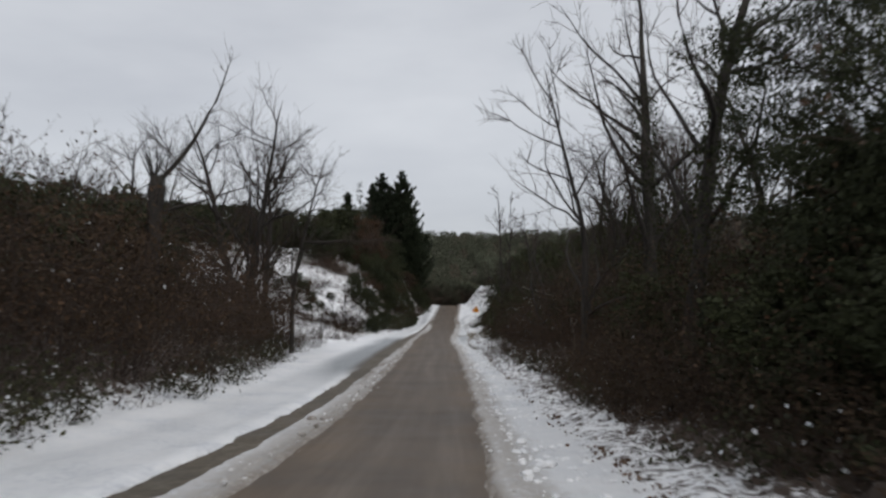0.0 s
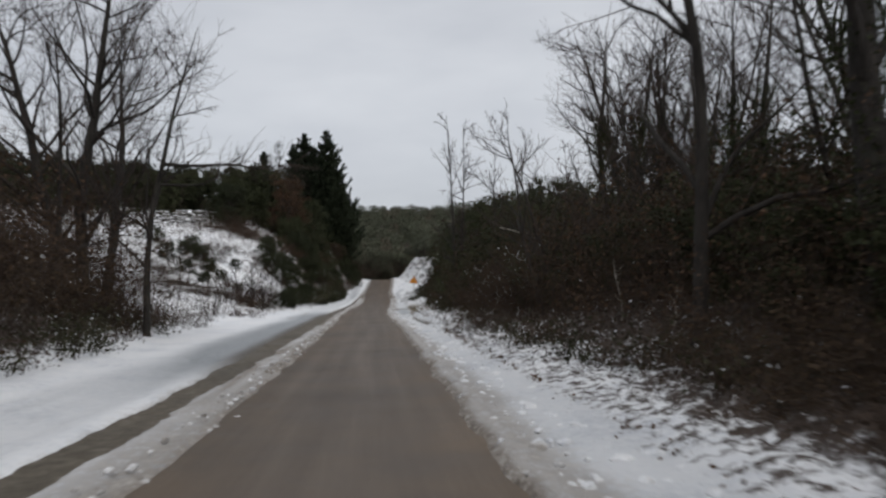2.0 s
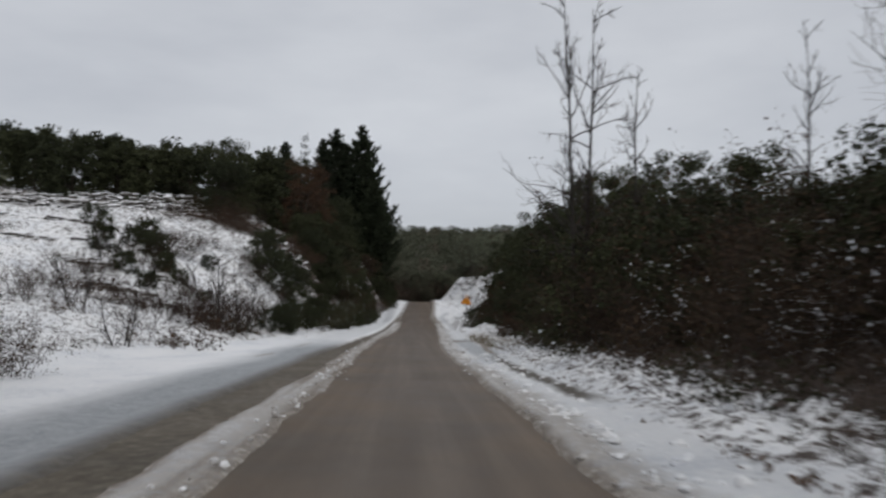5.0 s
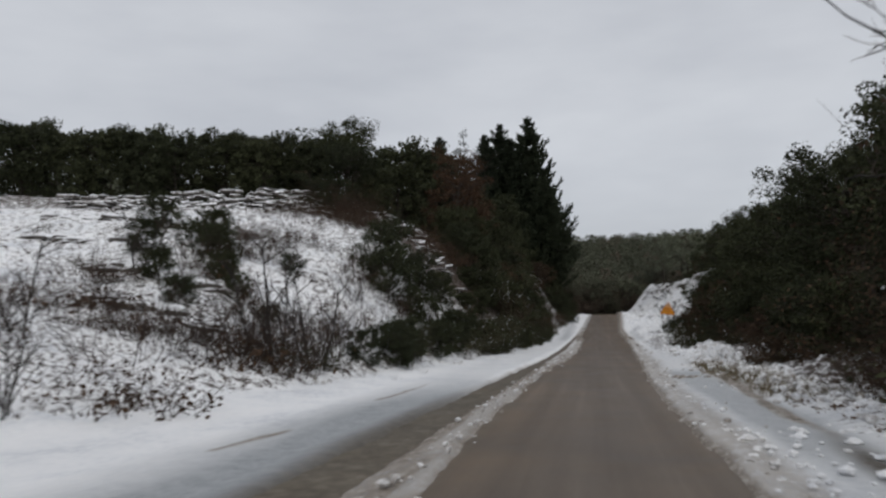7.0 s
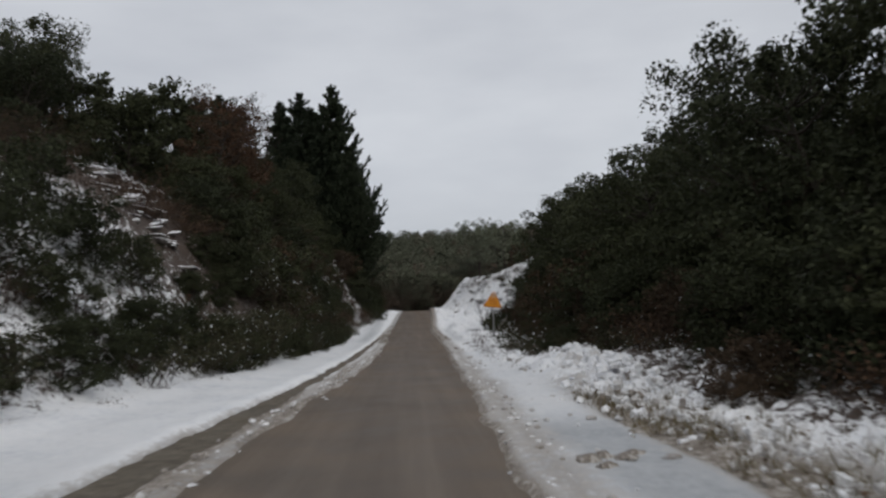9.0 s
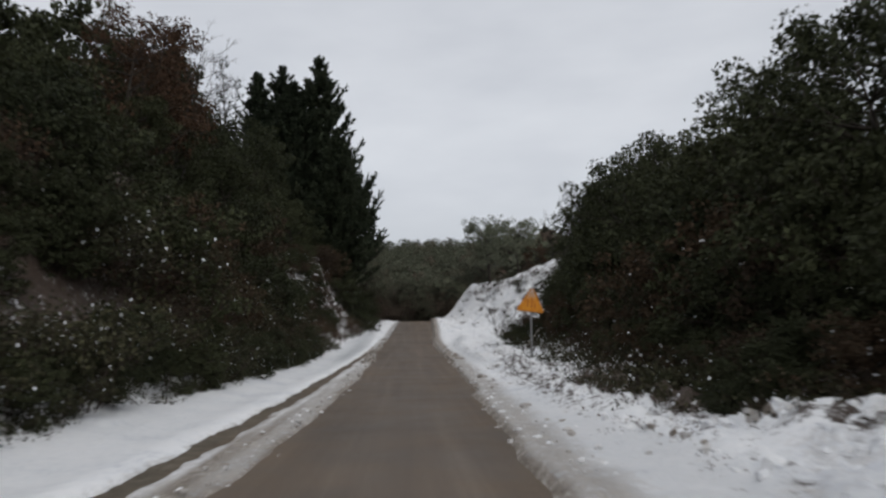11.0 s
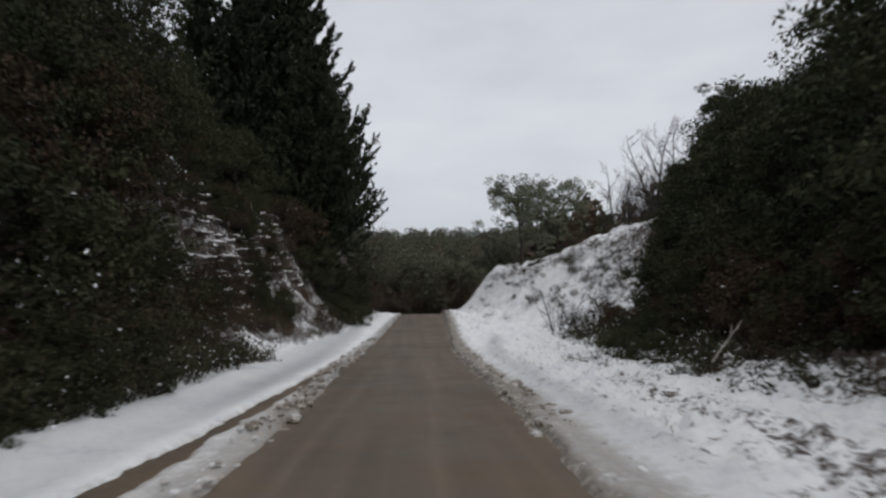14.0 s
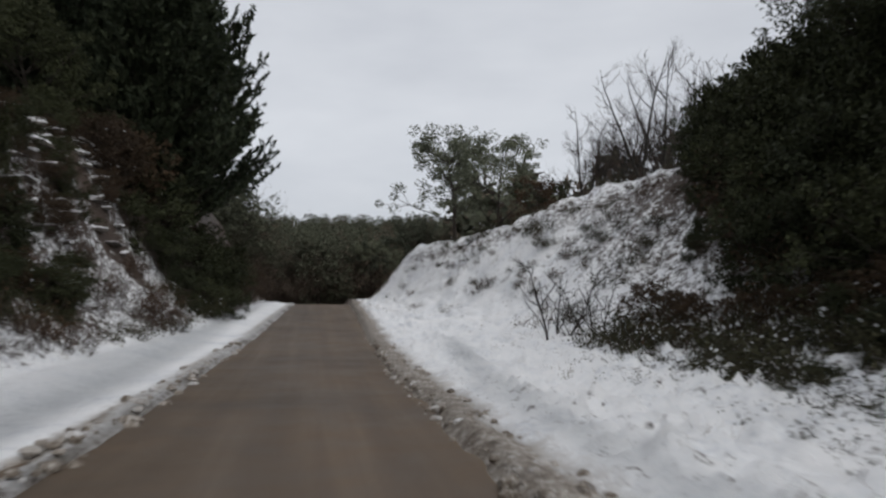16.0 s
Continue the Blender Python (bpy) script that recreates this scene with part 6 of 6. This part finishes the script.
# ---------------------------------------------------------------- litter and clods
def clods():
    """Broken lumps of snow and slush that the plough has thrown out along the lane."""
    rng = np.random.default_rng(5)
    V, F, n, dirt = [], [], 0, []
    ico = bmesh.new()
    bmesh.ops.create_icosphere(ico, subdivisions=2, radius=1)
    iv = np.array([v.co[:] for v in ico.verts])
    fi = np.array([[v.index for v in f.verts] for f in ico.faces])
    ico.free()
    spots = []
    for k in range(240):
        y = rng.uniform(22, 90)
        spots.append((clear_left(y) - 0.05 + rng.normal() * 0.10, y, 0.010 + 0.03 * rng.uniform() ** 2))
    for k in range(900):
        y = rng.uniform(4, 128)
        s = 0.012 + 0.03 * rng.uniform() ** 2 * (1 + (y > 106) * rng.uniform(0, 0.8))
        if rng.uniform() < 0.5:
            spots.append((clear_left(y) - rng.uniform(-0.08, 0.35), y, s))
        else:
            spots.append((clear_right(y) + rng.uniform(-0.08, 0.5), y, s))
    for k in range(520):
        y = rng.uniform(6, 100)
        spots.append((clear_right(y) + abs(rng.normal()) * 0.45 + 0.06, y, 0.012 + 0.03 * rng.uniform() ** 2))
    for k in range(620):
        y = rng.uniform(104, 132)
        spots.append((clear_right(y) + rng.uniform(-0.1, 0.5) if k % 3 else clear_left(y) - rng.uniform(-0.1, 0.4), y, 0.02 + 0.06 * rng.uniform() ** 2.5))
    for k in range(420):
        y = rng.uniform(60, 77)
        spots.append((2.85 + rng.normal() * 0.3, y, rng.uniform(0.015, 0.06)))
    for k in range(90):
        y = rng.normal(77, 5)
        spots.append((3.4 + 0.06 * (y - 78) + rng.normal() * 0.6, y, rng.uniform(0.03, 0.10)))
    for k in range(300):
        y = rng.uniform(62, 96)
        spots.append((foot_right(y) + rng.normal() * 0.7, y, rng.uniform(0.02, 0.07)))
    for k in range(1300):
        y = rng.uniform(4, 58)
        spots.append((clear_right(y) + 0.25 + rng.uniform(0, 1) * (foot_right(y) - clear_right(y)), y, 0.018 + 0.05 * rng.uniform() ** 2))
    spots += [(-2.46, 15.1, 0.085), (1.95, 113.8, 0.11), (1.87, 94.2, 0.12), (-1.55, 119.0, 0.1), (-1.6, 116.5, 0.08), (1.28, 67.7, 0.12), (1.46, 67.9, 0.10), (1.62, 67.75, 0.085), (1.78, 68.0, 0.08), (1.36, 67.4, 0.08)]
    for x, y, s in spots:
        z = float(height(np.array([x]), np.array([y]))[0])
        shape = iv * (1 + 0.22 * rng.uniform(-1, 1, (len(iv), 1))) * np.array([rng.uniform(0.8, 1.5), rng.uniform(0.8, 1.4), rng.uniform(0.5, 0.9)])
        a = rng.uniform(0, 6.28)
        rot = np.array([[math.cos(a), -math.sin(a), 0], [math.sin(a), math.cos(a), 0], [0, 0, 1]])
        if s > 0.075:
            me = mesh_np("snow_lump", shape @ rot.T * s, fi, SNOW, False)
            me.attributes.new("slush", "FLOAT", "POINT").data.foreach_set("value", np.full(len(iv), 0.8, np.float32))
            ob = tagged(new("snow_lump", me), "dirty lump of frozen slush at the edge of the lane", "snow lump", "lumps of slush")
            ob.matrix_world = pose(x, y, z + s * 0.25 + 0.03)
            continue
        V.append(shape @ rot.T * s + np.array([x, y, z + s * 0.25 + (0.03 if clear_left(y) < x < clear_right(y) else 0.11)]) - np.array([0, 0, 0.04]))
        F.append(fi + n)
        n += len(iv)
        dirt.append(np.full(len(iv), rng.uniform(0.5, 1.3) if y > 104 else rng.uniform(0.0, 0.3) if x > clear_right(y) + 0.35 and y < 58 else rng.uniform(0.15, 0.7)))
    me = mesh_np("snow_clods", np.concatenate(V), np.concatenate(F), SNOW, False)
    me.attributes.new("slush", "FLOAT", "POINT").data.foreach_set("value", np.concatenate(dirt).astype(np.float32))
    for key in ("litter", "packed"):
        me.attributes.new(key, "FLOAT", "POINT").data.foreach_set("value", np.zeros(n, np.float32))
    return tagged(new("snow_clods", me), "broken lumps of snow and slush along the lane", "snow", kind="stuff")


def litter():
    """Fallen leaves and grass tufts on the verges."""
    rng = np.random.default_rng(6)
    heaps = np.repeat(rng.uniform(2, 64, 1100), 17)
    y = np.concatenate([heaps + rng.normal(size=len(heaps)) * 0.11, rng.uniform(2, 64, 5000)])
    side = np.concatenate([np.repeat(np.clip(rng.normal(size=1100), -1.5, 3) * 0.75 + 0.25, 17), np.clip(rng.normal(size=5000), -1.7, 3) * 0.7 + 0.2])
    x = foot_right(y) + side + rng.normal(size=len(y)) * 0.10
    y2 = rng.uniform(44, 150, 4500)
    x2 = foot_left(y2) - np.abs(rng.normal(size=4500)) * 3.0
    y3 = rng.uniform(64, 150, 9000)
    x3 = foot_right(y3) + np.abs(rng.normal(size=9000)) * 2.6 - 0.9
    X, Y = np.concatenate([x, x2, x3]), np.concatenate([y, y2, y3])
    Z = height(X, Y) + 0.12 + rng.uniform(-0.04, 0.04, len(X))
    me = leaf_mesh("fallen_leaves", rng, np.stack([X, Y, Z], 1), 0.042, LEAF_FALLEN, 0.0, 1.5)
    tagged(new("fallen_leaves", me), "brown fallen leaves strewn over the snowy verges", "leaves", kind="stuff")
    gx, gy, blades = [], [], []
    for k in range(760):
        yy = rng.uniform(3, 150)
        if rng.uniform() < 0.5:
            xx = foot_right(yy) + abs(rng.normal()) * 0.9 + 0.1
        else:
            xx = foot_left(yy) - abs(rng.normal()) * 2.5 + 0.2
        if k > 400:
            yy = rng.uniform(96, 130)
            xx = foot_right(yy) + rng.uniform(-1.7, 2.0)
        if k > 560:
            yy = rng.uniform(61, 73)
            xx = rng.uniform(2.3, 3.6)
        m = 14
        gx.append(xx + rng.normal(size=m) * 0.09)
        gy.append(yy + rng.normal(size=m) * 0.09)
        blades.append(rng.uniform(0.08, 0.28, m))
    gx, gy, gh = np.concatenate(gx), np.concatenate(gy), np.concatenate(blades)
    gz = height(gx, gy) + 0.06
    lean = rng.normal(size=(len(gx), 2)) * 0.45 * gh[:, None]
    foot = np.stack([gx, gy, gz], 1)
    V = np.stack([foot + [-0.006, 0, 0], foot + [0.006, 0.004, 0], foot + np.stack([lean[:, 0], lean[:, 1], gh], 1)], 1).reshape(-1, 3)
    me = mesh_np("dry_grass", V, np.arange(len(V)).reshape(-1, 3), GRASS)
    tagged(new("dry_grass", me), "dry straw-coloured grass tufts poking through the snow", "grass", kind="stuff")


def snow_heap():
    """Blocks of snow that a shovel has thrown up beside the pull-in."""
    rng = np.random.default_rng(8)
    bm = bmesh.new()
    bmesh.ops.create_cube(bm, size=1)
    bmesh.ops.bevel(bm, geom=bm.edges[:], offset=0.17, segments=1, affect="EDGES")
    iv = np.array([v.co[:] for v in bm.verts])
    tris = bmesh.ops.triangulate(bm, faces=bm.faces[:])["faces"]
    fi = np.array([[v.index for v in f.verts] for f in tris])
    bm.free()
    V, F, D, n = [], [], [], 0
    for k in range(620):
        y = np.clip(rng.normal(77.5, 2.9), 71, 83.5)
        x = 3.55 + 0.06 * (y - 78) + rng.normal() * 0.42
        s = rng.uniform(0.15, 0.27) if k < 34 else 0.05 + 0.13 * rng.uniform() ** 1.8
        swell = float(smooth(0.0, 0.55, 1 - abs(y - 77.5) / 6.8)) * math.exp(-((x - 3.6 - 0.06 * (y - 78)) / 0.7) ** 2)
        z = float(height(np.array([x]), np.array([y]))[0]) + 0.1 + swell * rng.uniform(0.15, 0.48)
        rot = np.array(Euler(rng.uniform(-0.5, 0.5, 3) + [0, 0, rng.uniform(0, 6)]).to_matrix())
        shape = iv * (1 + 0.12 * rng.normal(size=(len(iv), 1))) * rng.uniform(0.6, 1.3, 3)
        if s > 0.135:
            me = mesh_np("snow_block", shape @ rot.T * s, fi, SNOW, False)
            me.attributes.new("slush", "FLOAT", "POINT").data.foreach_set("value", np.full(len(iv), max(0, rng.normal() * 0.3), np.float32))
            tagged(new("snow_block", me), "shovelled block of white snow on the heap", "snow block", "blocks of the heap").matrix_world = pose(x, y, z)
            continue
        V.append(shape @ rot.T * s + [x, y, z])
        F.append(fi + n)
        D.append(np.full(len(iv), max(0, rng.normal() * 0.34)))
        n += len(iv)
    for k in range(1900):
        y = rng.uniform(58, 84)
        x = rng.uniform(2.4, 3.4) if k % 2 else rng.uniform(2.8, 6.8)
        s = 0.025 + 0.085 * rng.uniform() ** 2
        z = float(height(np.array([x]), np.array([y]))[0]) + rng.uniform(0.08, 0.22)
        rot = np.array(Euler(rng.uniform(-0.6, 0.6, 3) + [0, 0, rng.uniform(0, 6)]).to_matrix())
        shape = iv * (1 + 0.16 * rng.normal(size=(len(iv), 1))) * rng.uniform(0.6, 1.4, 3)
        V.append(shape @ rot.T * s + [x, y, z])
        F.append(fi + n)
        D.append(np.full(len(iv), abs(rng.normal()) * 0.42))
        n += len(iv)
    me = mesh_np("snow_heap", np.concatenate(V), np.concatenate(F), SNOW, False)
    me.attributes.new("slush", "FLOAT", "POINT").data.foreach_set("value", np.concatenate(D).astype(np.float32))
    return tagged(new("snow_heap", me), "shovelled heap of broken snow blocks beside the lane", "snow", kind="stuff")


clods()
snow_heap()
litter()
